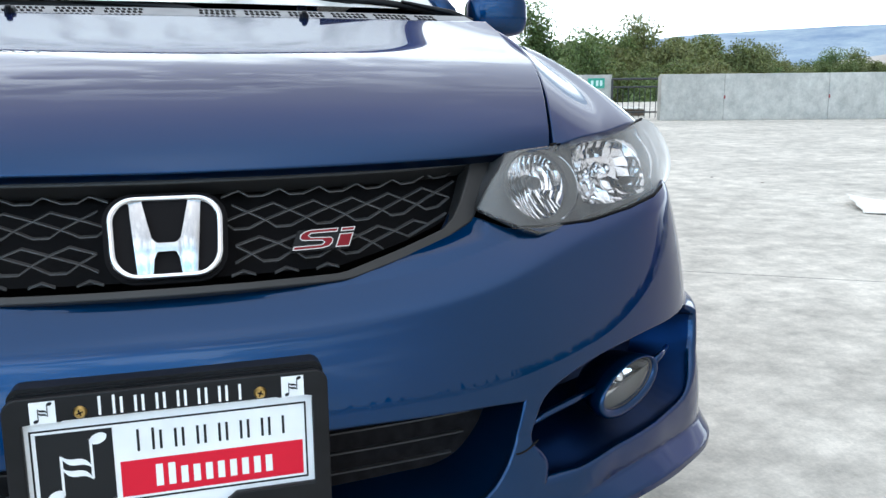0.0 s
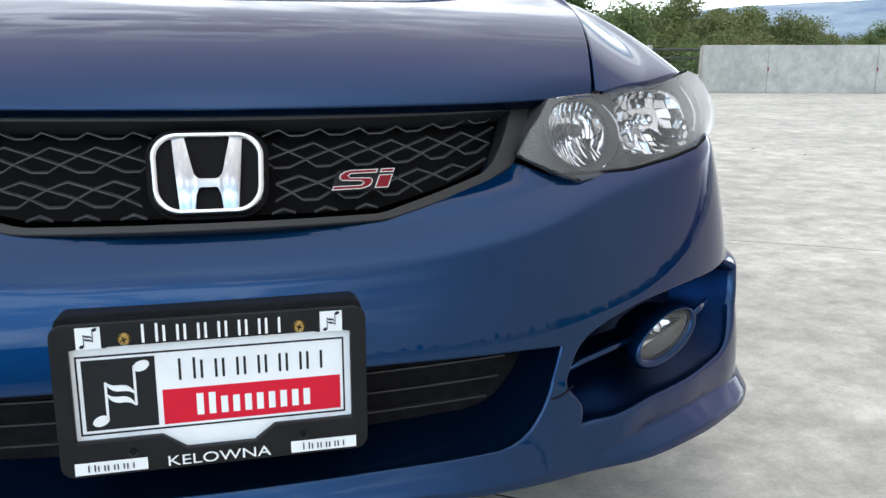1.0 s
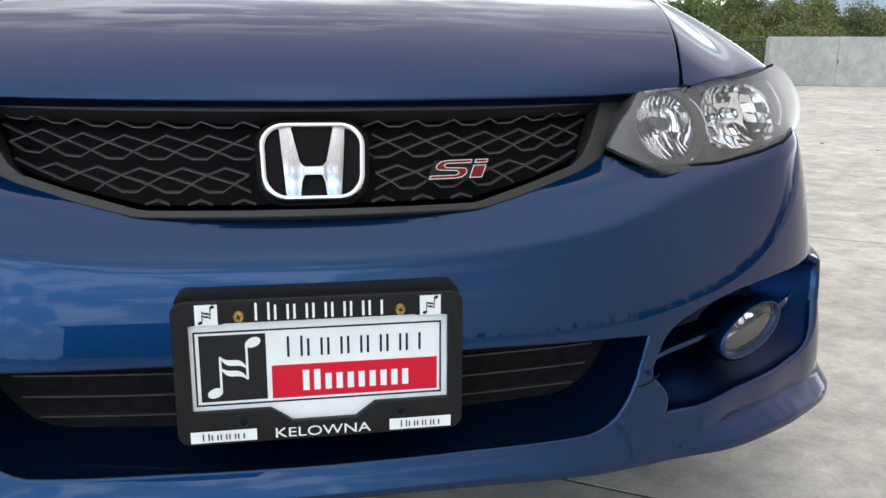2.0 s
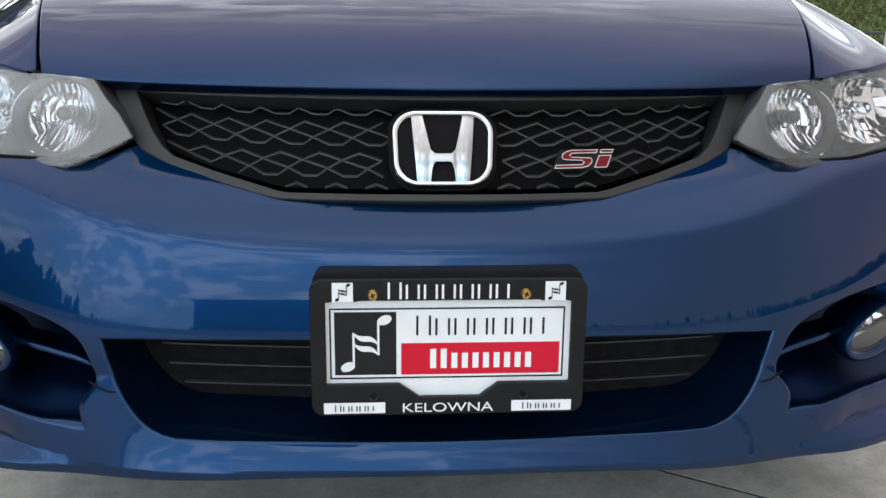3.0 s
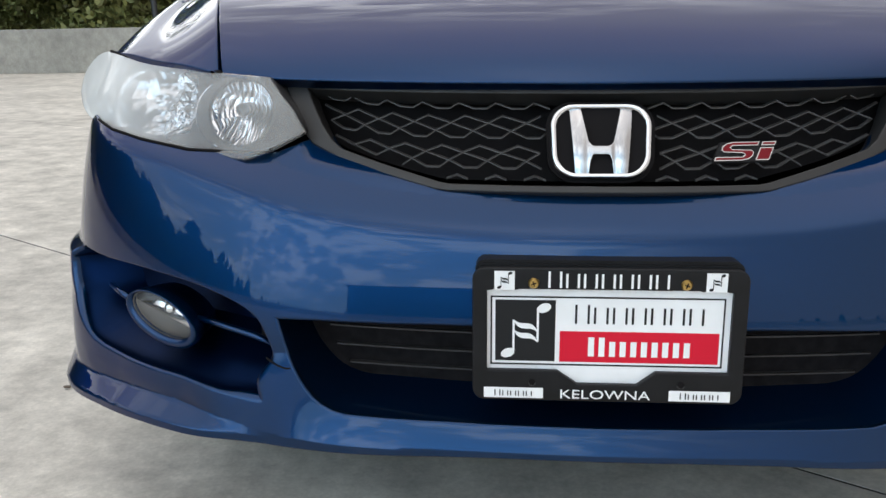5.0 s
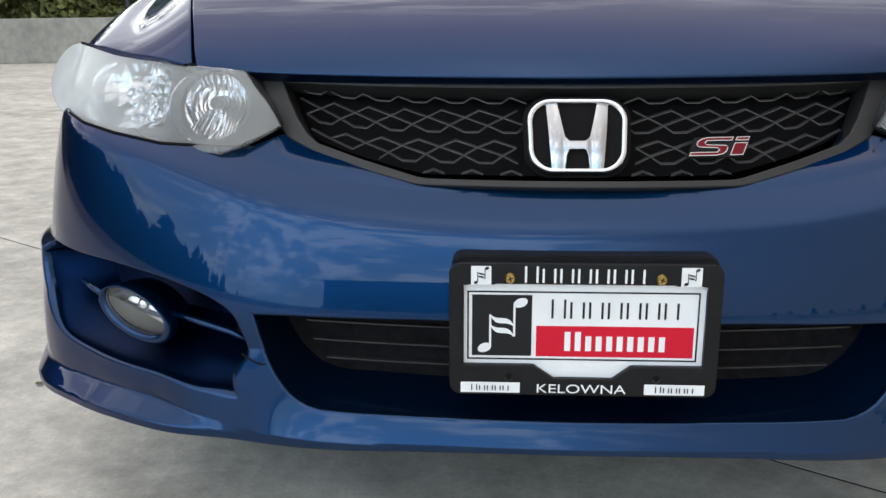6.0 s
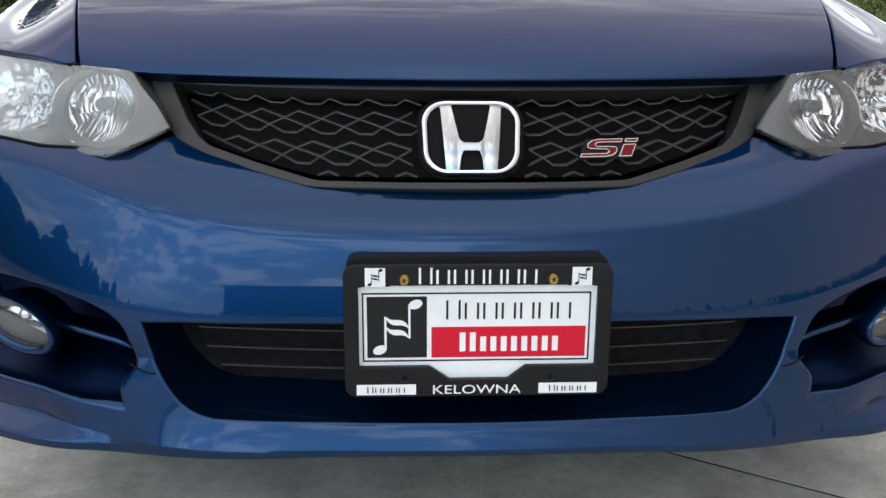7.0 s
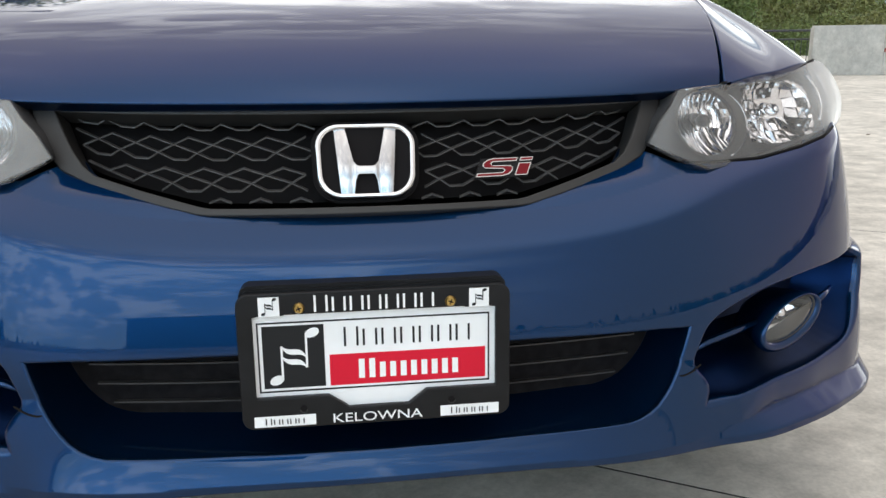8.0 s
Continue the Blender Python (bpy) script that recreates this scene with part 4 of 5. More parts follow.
def intake():
    nu = 60
    rim = resample(both(INTAKE), .006)
    n = len(rim)
    v, f = [], []
    for k in np.linspace(0, 1, 8):
        v += list(np.stack(duct(rim[:, 0], rim[:, 1], k), 1))
    for j in range(7):
        for i in range(n):
            a, b = j * n + i, j * n + (i + 1) % n
            f.append((a, b, b + n, a + n))
    raw("intake_duct", v, f, PAINT, bumper_part, "painted duct inside the lower intake")
    v, f = [], []
    for j in range(3):
        for i in range(nu + 1):
            x = -.46 + .92 * i / nu
            v.append((x, .088 + .22 * x * x, .26 + .09 * j))
    for j in range(2):
        for i in range(nu):
            a = j * (nu + 1) + i
            f.append((a, a + 1, a + nu + 2, a + nu + 1))
    back = raw("intake_back", v, f, SCREEN_BLACK, car, "dark screen behind the lower intake")
    for z, w in ((.388, .350), (.362, .342), (.337, .325)):
        xs = np.linspace(-w, w, 41)
        v = [(x, .058 + dy + .22 * x * x, z + dz) for dy, dz in ((0, .0008), (0, -.0012), (.007, -.0012), (.007, .0008)) for x in xs]
        f = [(a * 41 + i, a * 41 + i + 1, (a + 1) % 4 * 41 + i + 1, (a + 1) % 4 * 41 + i) for a in range(4) for i in range(40)]
        raw("slat", v, f, SLAT, back, smooth=False)
    for s in (1, -1):
        bm = bmesh.new()
        q = np.array(uz([(.424, .3575), (.416, .3535), (.408, .350), (.400, .348), (.394, .3475)]))
        line = [(s * a, b, d) for a, b, d in zip(*bumper(q[:, 0], q[:, 1], -.0002))]
        a, b, d = bumper(np.array([u_at(.3875)]), np.array([.3485]), .0025)
        line.append((s * float(a[0]), float(b[0]), float(d[0])))
        tube(bm, smooth_line(line, 5), .0013, 6)
        part("lip_seam", bm, DARK, bumper_part, "dark seam between bumper and lower lip", smooth=True)


intake()


# the grille
def grille_y(x, z):
    return .090 + .68 * (z - .567) + .42 * x * x


GR_OUT = [(0, .6905), (.2, .6905), (.3, .692), (.43, .699), (.4335, .692), (.4186, .664), (.4004, .6334), (.3845, .617), (.3447, .6012), (.2976, .588), (.2524, .578), (.2086, .569), (.195, .568), (0, .568)]
GR_IN = [(0, .6834), (.2, .6838), (.31, .6845), (.403, .687), (.3872, .6582), (.3742, .638), (.3585, .6196), (.3416, .6084), (.2832, .5926), (.2055, .574), (.192, .5723), (0, .5722)]
grille = skin("grille_frame", lambda x, z: (x, grille_y(x, z) - .004, z), both(GR_OUT), [both(GR_IN)], GREY_PLASTIC, car, step=.008, flange=.03, label="matte grey plastic grille surround")
# dark sheet in place of the unlit depth behind the mesh
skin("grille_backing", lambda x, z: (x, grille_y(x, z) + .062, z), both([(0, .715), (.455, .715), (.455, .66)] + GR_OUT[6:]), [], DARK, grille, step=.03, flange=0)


def mesh_wires():
    bm = bmesh.new()
    P = .0503
    clip = np.array(both(GR_IN))

    def wire(a, b):
        n = 4
        q = [(a[0] + (b[0] - a[0]) * i / n, a[1] + (b[1] - a[1]) * i / n) for i in range(n + 1)]
        q = [(x, z + .33 * max(0, abs(x) - .2) ** 2) for x, z in q]
        m = np.array([((a[0] + b[0]) / 2, (a[1] + b[1]) / 2)])
        if not inside(clip, m)[0] or (abs(m[0, 0]) < .067 and .578 < m[0, 1] < .672):
            return
        for (x0, z0), (x1, z1) in zip(q, q[1:]):
            w, dep = .0008, .008
            vs = []
            for x, z in ((x0, z0), (x1, z1)):
                y = grille_y(x, z) + .022
                vs.append([bm.verts.new((x, y + dy, z + dz)) for dy, dz in ((0, -w), (0, w), (dep, w * 1.6), (dep, -w * 1.6))])
            for k in range(4):
                bm.faces.new((vs[0][k], vs[0][(k + 1) % 4], vs[1][(k + 1) % 4], vs[1][k]))
    # node rows of the mesh from the middle outwards: first x and height; each cell leans outwards
    F = .0088
    for m in (1, -1):
        def bar(a, b):
            wire((m * a[0], a[1]), (m * b[0], b[1]))
        for i in range(-1, 8):
            d = i * P
            bar((.1053 + d - F, .660), (.1053 + d + F, .660))
            bar((.1053 + d - F, .660), (.0844 + d, .6671))
            bar((.1053 + d + F, .660), (.1347 + d, .6671))
            bar((.0844 + d, .6755), (.0844 + d - .014, .6815))
            bar((.0844 + d, .6755), (.0844 + d + .017, .6815))
            for pk, c1, c2, fl, zs in ((.0755, .0940, .1142, .0850, (.6510, .6422, .6326, .6243)), (.0550, .0766, .0945, .0660, (.6144, .6063, .5968, .5880))):
                bar((pk + d, zs[0]), (c1 + d, zs[1]))
                bar((pk + P + d, zs[0]), (c1 + d, zs[1]))
                bar((c1 + d, zs[1]), (c2 + d, zs[2]))
                bar((c1 + d, zs[1]), (c2 - P + d, zs[2]))
                bar((c2 + d, zs[2]), (fl + P + d - F, zs[3]))
                bar((c2 + d, zs[2]), (fl + d + F, zs[3]))
                bar((fl + d - F, zs[3]), (fl + d + F, zs[3]))
            if 0 <= i < 3:
                bar((.0835 + d, .5793), (.0835 + d + .014, .5746))
                bar((.0835 + d, .5793), (.0835 + d - .014, .5746))
    part("grille_mesh", bm, WIRE, grille, "black plastic diamond mesh")


mesh_wires()


# near-black sheet added behind bumper, grille and lamps, to hide see-through gaps
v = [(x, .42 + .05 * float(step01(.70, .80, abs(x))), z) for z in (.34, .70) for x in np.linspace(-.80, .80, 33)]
raw("bulkhead", v, [(i, i + 1, i + 34, i + 33) for i in range(32)], DARK, car, "near-black sheet hiding gaps behind the grille")

# ---- hood ----
HB = 1.13  # the cowl
hood_front = spline([-.56, -.4, -.2, 0, .2, .4, .56], [.275, .215, .170, .155, .170, .215, .275])
hood_w = spline([0, .05, .19, .45, .735, 1.0], [.533, .546, .583, .648, .695, .724])
hood_z = spline([0, .03, .08, .15, .25, .4, .6, .8, .9, 1.0], [.7095, .730, .7595, .789, .817, .8475, .8785, .9095, .926, .943])


def hood(a, b):
    x = a * hood_w(b)
    yf = hood_front(a * .532)
    y = yf + (HB - .05 * a * a - yf) * b
    z = hood_z(b) + .008 * a * a * (1 - b) - .014 * np.abs(a) ** 2.5 * np.sin(np.pi * np.clip(b, 0, 1)) - .004 * a ** 2
    z = z - .012 * np.exp(-np.clip(b, 0, 1) / .006)
    return x, y, z


skin("hood", hood, [(-.9965, 0), (.9965, 0), (.9965, 1), (-.9965, 1)], [], PAINT, car, step=.02, flange=.02, lip=.003)

# ---- body sides ----
# curves along the car: shut line, crest, and lower points of each cross-section
shut_x = spline([.2, .256, .30, .42, .65, .9, 1.13, 1.6, 2.2, 3.0, 3.8, 4.4], [.515, .535, .549, .587, .652, .699, .727, .735, .74, .73, .69, .62])
shut_z = spline([.2, .256, .30, .42, .65, .9, 1.13, 1.6, 2.2, 3.0, 3.8, 4.4], [.66, .706, .742, .795, .850, .900, .934, .95, .965, .985, 1.0, .97])
crest_x = spline([.2, .414, .55, .7, .9, 1.1, 1.6, 2.4, 3.2, 3.8, 4.2, 4.42], [.70, .763, .797, .818, .835, .845, .85, .852, .85, .82, .77, .70])
crest_z = spline([.2, .414, .55, .7, .9, 1.1, 1.6, 2.4, 3.2, 3.8, 4.2, 4.42], [.69, .728, .752, .783, .824, .858, .89, .90, .915, .92, .90, .86])
side_x = spline([.2, .45, .7, 1.1, 2.0, 3.2, 3.8, 4.2, 4.42], [.78, .826, .864, .875, .872, .876, .86, .81, .74])


def body_side(y, b):
    y, b = np.asarray(y, float), np.asarray(b, float)
    k = np.array([0, .2, .42, .6, .8, 1.0])
    sx = side_x(y)
    px = np.stack([shut_x(y), shut_x(y) * .5 + crest_x(y) * .5, crest_x(y), sx, sx * 1.0, sx - .05])
    pz = np.stack([shut_z(y), shut_z(y) * .5 + crest_z(y) * .5 - .010, crest_z(y), .63 + 0 * y, .42 + 0 * y, .2 + 0 * y])
    i = np.clip(np.searchsorted(k, b, side="right") - 1, 0, 4)
    t = (b - k[i]) / (k[i + 1] - k[i])

    def cr(p):
        idx = np.arange(len(y))
        p1, p2 = p[i, idx], p[i + 1, idx]
        p0 = np.where(i > 0, p[np.maximum(i - 1, 0), idx], 2 * p1 - p2)
        p3 = np.where(i < 4, p[np.minimum(i + 2, 5), idx], 2 * p2 - p1)
        h1, h0, h2 = (k[i + 1] - k[i]), np.where(i > 0, k[i] - k[np.maximum(i - 1, 0)], k[i + 1] - k[i]), np.where(i < 4, k[np.minimum(i + 2, 5)] - k[i + 1], k[i + 1] - k[i])
        m1, m2 = (p2 - p0) / (h1 + h0) * h1, (p3 - p1) / (h1 + h2) * h1
        return (2 * t ** 3 - 3 * t ** 2 + 1) * p1 + (t ** 3 - 2 * t ** 2 + t) * m1 + (-2 * t ** 3 + 3 * t ** 2) * p2 + (t ** 3 - t ** 2) * m2
    return cr(px), y, cr(pz)


WHEEL_Y, WHEEL_R, WHEEL_BASE = .90, .318, 2.65


def b_of(z, y):
    t = np.linspace(0.42, 1, 200)
    zz = body_side(np.full(200, y), t)[2]
    return float(np.interp(-z, -zz, t))


def arch(yc, r=.345):
    return [(yc + r * math.cos(a), b_of(.33 + r * math.sin(a), yc)) for a in np.linspace(math.pi, 0, 21)]


FRONT = [(.257, .006), (.271, .06), (.2845, .105), (.305, .17), (.3265, .23), (.3475, .29), (.3685, .345), (.39, .385), (.411, .418), (.45, .47), (.47, .53), (.465, .575), (.46, .60)]
SIDE = FRONT + [(.555, .597)] + [(max(y, .556), b) for y, b in arch(WHEEL_Y)] + [(1.26, 1.0), (WHEEL_Y + WHEEL_BASE - .36, 1.0)] + arch(WHEEL_Y + WHEEL_BASE) + [(3.95, .97), (4.42, .93), (4.42, .006)]


for s in (1, -1):
    def mirror_side(y, b, s=s):
        x, y2, z = body_side(y, b / .9)
        return s * x, y2, z
    skin("body_side", mirror_side, [(y, b * .9) for y, b in SIDE], [], PAINT, car, step=.025, flange=.012, sense=-s)




# ---- headlamps ----
def lens_y(x, z):
    a = np.abs(x)
    return .140 + .5 * (a - .467) + .83 * (z - .599) + 2.0 * np.maximum(0, a - .70) ** 2 - .006 * np.sin(np.clip((a - .39) / .4, 0, 1) * np.pi) + 4.5 * np.maximum(0, .48 - a) ** 2 + .014 * (1 - step01(.605, .675, z))


LENS_EDGE = [(.393, .631), (.436, .6115), (.472, .599), (.526, .600), (.607, .605), (.688, .616), (.743, .625), (.790, .637), (.815, .655), (.829, .68), (.824, .705), (.80, .726), (.766, .732), (.72, .724), (.66, .7155), (.59, .709), (.53, .705), (.48, .7025), (.45, .700), (.432, .68), (.412, .66)]
# bowls: centre, half width, half height, how square
BOWLS = ((.495, .655, .055, .0455, .0), (.655, .660, .083, .0480, .55))


def bowl_point(p, q, square):
    """A point of the square -1..1 drawn towards the disc."""
    g = (max(abs(p), abs(q)) / max(1e-6, math.hypot(p, q))) ** (1 - square)
    return p * g, q * g


def lamp_back(x, z):
    a = np.abs(x)
    return lens_y(x, z) + .016 + .014 * step01(.55, .60, a) * (1 - step01(.70, .76, a)) - .006 * step01(.74, .80, a)


def y_at(fn, x, z):
    return float(fn(np.array([x]), np.array([z]))[0])


def headlamp(s):
    edge = [(s * x, z) for x, z in LENS_EDGE[:6] + [tuple(q) for q in smooth_line(LENS_EDGE[6:15], 4)] + LENS_EDGE[15:]]
    lens = skin("headlamp", lambda x, z: (x, lens_y(x, z), z), edge, [], LENS if s > 0 else CLOUDED, car, step=.012, flange=.003, label="clear headlamp lens over chrome reflectors" if s > 0 else "milky clouded headlamp lens over chrome reflectors")
    holes = []
    for cx, cz, r, h, sq in BOWLS:
        ring = []
        for i in range(48):
            k = i / 12 % 4
            p, q = ((1, 2 * k - 1), (1 - 2 * (k - 1), 1), (-1, 1 - 2 * (k - 2)), (2 * (k - 3) - 1, -1))[int(k)]
            p, q = bowl_point(p, q, sq)
            ring.append((s * (cx + r * p), cz + h * q))
        holes.append(ring)
    mid = (sum(x for x, _ in LENS_EDGE) / len(LENS_EDGE), sum(z for _, z in LENS_EDGE) / len(LENS_EDGE))
    inner = [(s * (mid[0] + (x - mid[0]) * .992), mid[1] + (z - mid[1]) * .985) for x, z in LENS_EDGE]
    skin("housing", lambda x, z: (x, lamp_back(x, z), z), inner, holes, SATIN, lens, step=.01, flange=.006, flange_holes=[.003, .003], label="satin grey lamp housing")
    # dark sheet added to close see-through gaps in the lamp
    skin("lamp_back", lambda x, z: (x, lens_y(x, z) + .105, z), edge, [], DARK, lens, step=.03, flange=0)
    ring = np.array(edge)
    v = [(x, y_at(lens_y, x, z) + d, z) for d in (.012, .11) for x, z in ring]
    n = len(ring)
    raw("lamp_shell", v, [(i, (i + 1) % n, n + (i + 1) % n, n + i) for i in range(n)], SATIN, lens)
    rng = random.Random(5)
    for k, (cx, cz, r, h, sq) in enumerate(BOWLS):
        deep = (.050, .046)[k]
        nx, nz, sub = ((11, 3, 5), (8, 6, 4))[k]
        v, f = [], []
        for i in range(nx):
            for j in range(nz):
                tilt = (rng.uniform(-.10, .10), rng.uniform(-.08, .08)) if k == 0 else (rng.uniform(-.30, .30), rng.uniform(-.24, .24))
                b0 = len(v)
                for jj in range(sub + 1):
                    for ii in range(sub + 1):
                        a, b = ii / sub - .5, jj / sub - .5
                        p, q = bowl_point(2 * (i + .5 + a) / nx - 1, 2 * (j + .5 + b) / nz - 1, sq)
                        x, z = cx + r * p, cz + h * q
                        wall = 1 - max(abs(p), abs(q), min(1, math.hypot(p, q))) ** 2
                        pillow = (.0011 * (1 - 4 * a * a), .0014 * (1 - 2 * a * a - 2 * b * b))[k]
                        y = y_at(lamp_back, x, z) + .001 + deep * wall - pillow + (tilt[0] * a * 2 * r / nx + tilt[1] * b * 2 * h / nz) * min(1, 4 * wall)
                        v.append((s * x, y, z))
                for jj in range(sub):
                    for ii in range(sub):
                        e = b0 + jj * (sub + 1) + ii
                        f.append((e, e + 1, e + sub + 2, e + sub + 1))
        raw("reflector", v, f, MIRROR, lens, "faceted chrome reflector bowl")
        bm = bmesh.new()
        y0 = y_at(lamp_back, cx, cz)
        bmesh.ops.create_uvsphere(bm, u_segments=16, v_segments=8, radius=.010, matrix=pose(s * cx, y0 + .018, cz) @ Matrix.Diagonal((1, 1.5, 1, 1)))
        tube(bm, [(s * cx, y0 + .022, cz), (s * cx, y0 + .050, cz)], .009, 12)
        part("bulb", bm, LAMP_GREY if k == 0 else CHROME, lens, "dark capped bulb" if k == 0 else "", smooth=True)
    # the sleeve round the inner bowl, broad towards the outer one, with a bright edge
    cx, cz, r, h, _ = BOWLS[0]
    ang = np.linspace(0, 2 * math.pi, 61)[:-1]

    def sleeve(t, k):
        w = .003 + .016 * max(0, math.cos(t + .25)) ** .7
        x, z = cx + (r + w * k) * math.cos(t), cz + (h + (.002 + .35 * (w - .003)) * k) * math.sin(t)
        return s * x, y_at(lamp_back, x, z) - .0015 - .006 * k * max(0, math.cos(t + .25)), z
    v = [sleeve(t, k) for k in (0, .5, 1, 1.06) for t in ang]
    raw("sleeve", v, [(j * 60 + i, j * 60 + (i + 1) % 60, (j + 1) * 60 + (i + 1) % 60, (j + 1) * 60 + i) for j in range(3) for i in range(60)], LAMP_GREY, lens, "dark grey sleeve round the inner reflector")
    bm = bmesh.new()
    tube(bm, [sleeve(t, 1.0) for t in np.linspace(-1.15, .75, 21)], .0013, 6)
    part("rib", bm, CHROME, lens, smooth=True)
    # bright ribs at the outer end
    for x0, z0, z1, curve, mat, w in ((.742, .640, .712, .016, CHROME, .004), (.768, .650, .718, .014, CHROME, .003)):
        bm = bmesh.new()
        line = []
        for i in range(13):
            t = i / 12
            z = z0 + (z1 - z0) * t
            x = x0 + curve * math.sin(math.pi * t)
            line.append((s * x, y_at(lamp_back, x, z) - .002, z))
        tube(bm, line, w, 8, .7)
        part("rib", bm, mat, lens, smooth=True)
    # the pale side-marker reflector that wraps round the corner
    v, f = [], []
    for i in range(9):
        for j in range(9):
            t = j / 8
            x = .785 + .032 * i / 8 - .010 * (2 * t - 1) ** 2
            z = .662 + .050 * t
            v.append((s * x, y_at(lamp_back, x, z) - .001 - .003 * math.sin(math.pi * t), z))
    for i in range(8):
        for j in range(8):
            a = i * 9 + j
            f.append((a, a + 1, a + 10, a + 9))
    raw("side_marker", v, f, MARKER, lens, "pale side marker reflector")


headlamp(1)
headlamp(-1)

# black gasket lines between lamp, fender and bumper
GAP_LOW = np.array(uz([(.474, .6035), (.52, .6015), (.60, .603), (.68, .613), (.74, .623), (.785, .632)]))
for s in (1, -1):
    bm = bmesh.new()
    tube(bm, [(s * x, y, z) for x, y, z in zip(*bumper(GAP_LOW[:, 0], GAP_LOW[:, 1] + .0022, -.0008))], .0022, 6)
    part("lamp_gasket", bm, DARK, car, smooth=True)
    bm = bmesh.new()
    tube(bm, [(s * x, y_at(lens_y, x, z) + .001, z - .0012) for x, z in LENS_EDGE[:3]], .0018, 6)
    part("lamp_gasket", bm, DARK, car, smooth=True)
    bm = bmesh.new()
    tube(bm, [(s * x, y_at(lens_y, x, z) + .0015, z + .0018) for x, z in LENS_EDGE[12:17]], .0024, 6)
    part("lamp_gasket", bm, DARK, car, smooth=True)


# ---- emblem and badge ----
def rounded(w, h, r, n=8, taper=0.0):
    out = []
    for cx, cz, a0 in ((w / 2 - r, h / 2 - r, 0), (-w / 2 + r, h / 2 - r, 90), (-w / 2 + r, -h / 2 + r, 180), (w / 2 - r, -h / 2 + r, 270)):
        for i in range(n + 1):
            a = radians(a0 + 90 * i / n)
            x, z = cx + r * math.cos(a), cz + r * math.sin(a)
            out.append((x * (1 + taper * z / h), z))
    return out


EMBLEM = material("brushed_chrome", (0.50, 0.50, 0.505), 0.13, 1.0)


def emblem():
    m = pose(0, .137, .6235, -25)
    bm = bmesh.new()
    extrude_poly(bm, rounded(.137, .107, .034, taper=.07), .012, m @ pose(0, .002, 0), .003)
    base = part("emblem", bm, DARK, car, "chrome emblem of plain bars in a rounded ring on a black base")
    bm = bmesh.new()
    o = rounded(.1275, .1, .031, 10, .07)
    i = rounded(.1105, .0845, .025, 10, .07)
    prof = [(1.0, .004), (1.0, .0), (.8, -.0035), (.45, -.0045), (.15, -.003), (0.0, .0), (0.0, .004)]
    rows = [[bm.verts.new(m @ Vector((a[0] * k + b[0] * (1 - k), d, a[1] * k + b[1] * (1 - k)))) for a, b in zip(o, i)] for k, d in prof]
    for r0, r1 in zip(rows, rows[1:]):
        for j in range(len(o)):
            bm.faces.new((r0[j], r0[(j + 1) % len(o)], r1[(j + 1) % len(o)], r1[j]))
    part("ring", bm, CHROME, base, smooth=True)
    half = [(.009, -.009), (.0125, -.0075), (.0165, -.003), (.0265, .0445), (.0395, .0445), (.032, -.0445), (.0165, -.0445), (.0145, -.0265), (.0115, -.0195), (.009, -.0178)]
    def dome(x, z):
        y = -.006 + 2.6 * (z + .004) ** 2 + 9 * (np.abs(x) - .026) ** 2 * step01(.012, .02, np.abs(x))
        p = np.stack([x, y, z, np.ones_like(x)])
        q = np.array(m) @ p
        return q[0], q[1], q[2]
    skin("emblem_bar", dome, half + [(-x, z) for x, z in half[::-1]], [], EMBLEM, base, step=.0025, flange=.006, lip=.0012, label="polished chrome bar shape")


emblem()


def shrink(pts, d):
    """The outline moved inwards by d."""
    p = np.array(pts, float)
    area = (p[:, 0] * np.roll(p[:, 1], -1) - np.roll(p[:, 0], -1) * p[:, 1]).sum()
    e = np.roll(p, -1, 0) - p
    n = np.stack([-e[:, 1], e[:, 0]], 1) / np.linalg.norm(e, axis=1)[:, None] * np.sign(area)
    a = np.roll(n, 1, 0)
    return [tuple(q) for q in p + d * (a + n) / (1 + (a * n).sum(1))[:, None]]


def badge():
    m = Matrix.Translation((.1865, .141, .611)) @ pose(0, 0, 0, -25, 0, 9)
    BADGE_RED = material("badge_red", (0.20, 0.004, 0.012), 0.35, 0.6, 0.2)
    k = .5

    def lean(pts):
        return [(x + z * k, z) for x, z in pts]
    ribbon = [(.0100, .0122), (-.0250, .0122), (-.0325, .0105), (-.0365, .0070), (-.0360, .0020), (-.0310, -.0010), (-.0060, -.0025), (-.0030, -.0045), (-.0050, -.0072), (-.0400, -.0072), (-.0400, -.0122), (-.0030, -.0122), (.0050, -.0105), (.0085, -.0065), (.0080, -.0015), (.0040, .0015), (-.0220, .0027), (-.0250, .0048), (-.0230, .0072), (.0100, .0072)]
    bm = bmesh.new()
    extrude_poly(bm, lean([(-.041, -.0135), (.0335, -.0135), (.0335, .0135), (-.041, .0135)]), .004, m @ pose(0, .006, 0), .0006)
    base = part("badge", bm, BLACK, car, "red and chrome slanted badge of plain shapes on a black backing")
    for pts in (ribbon, [(.0140, -.0122), (.0320, -.0122), (.0320, .0045), (.0140, .0045)], [(.0140, .0072), (.0320, .0072), (.0320, .0122), (.0140, .0122)]):
        bm = bmesh.new()
        extrude_poly(bm, lean(pts), .005, m @ pose(0, .0025, 0))
        rim = part("rim", bm, CHROME, base, "chrome edge of the badge")
        bm = bmesh.new()
        extrude_poly(bm, shrink(lean(pts), .0013), .003, m @ pose(0, .0016, 0))
        part("red_fill", bm, BADGE_RED, rim)


badge()


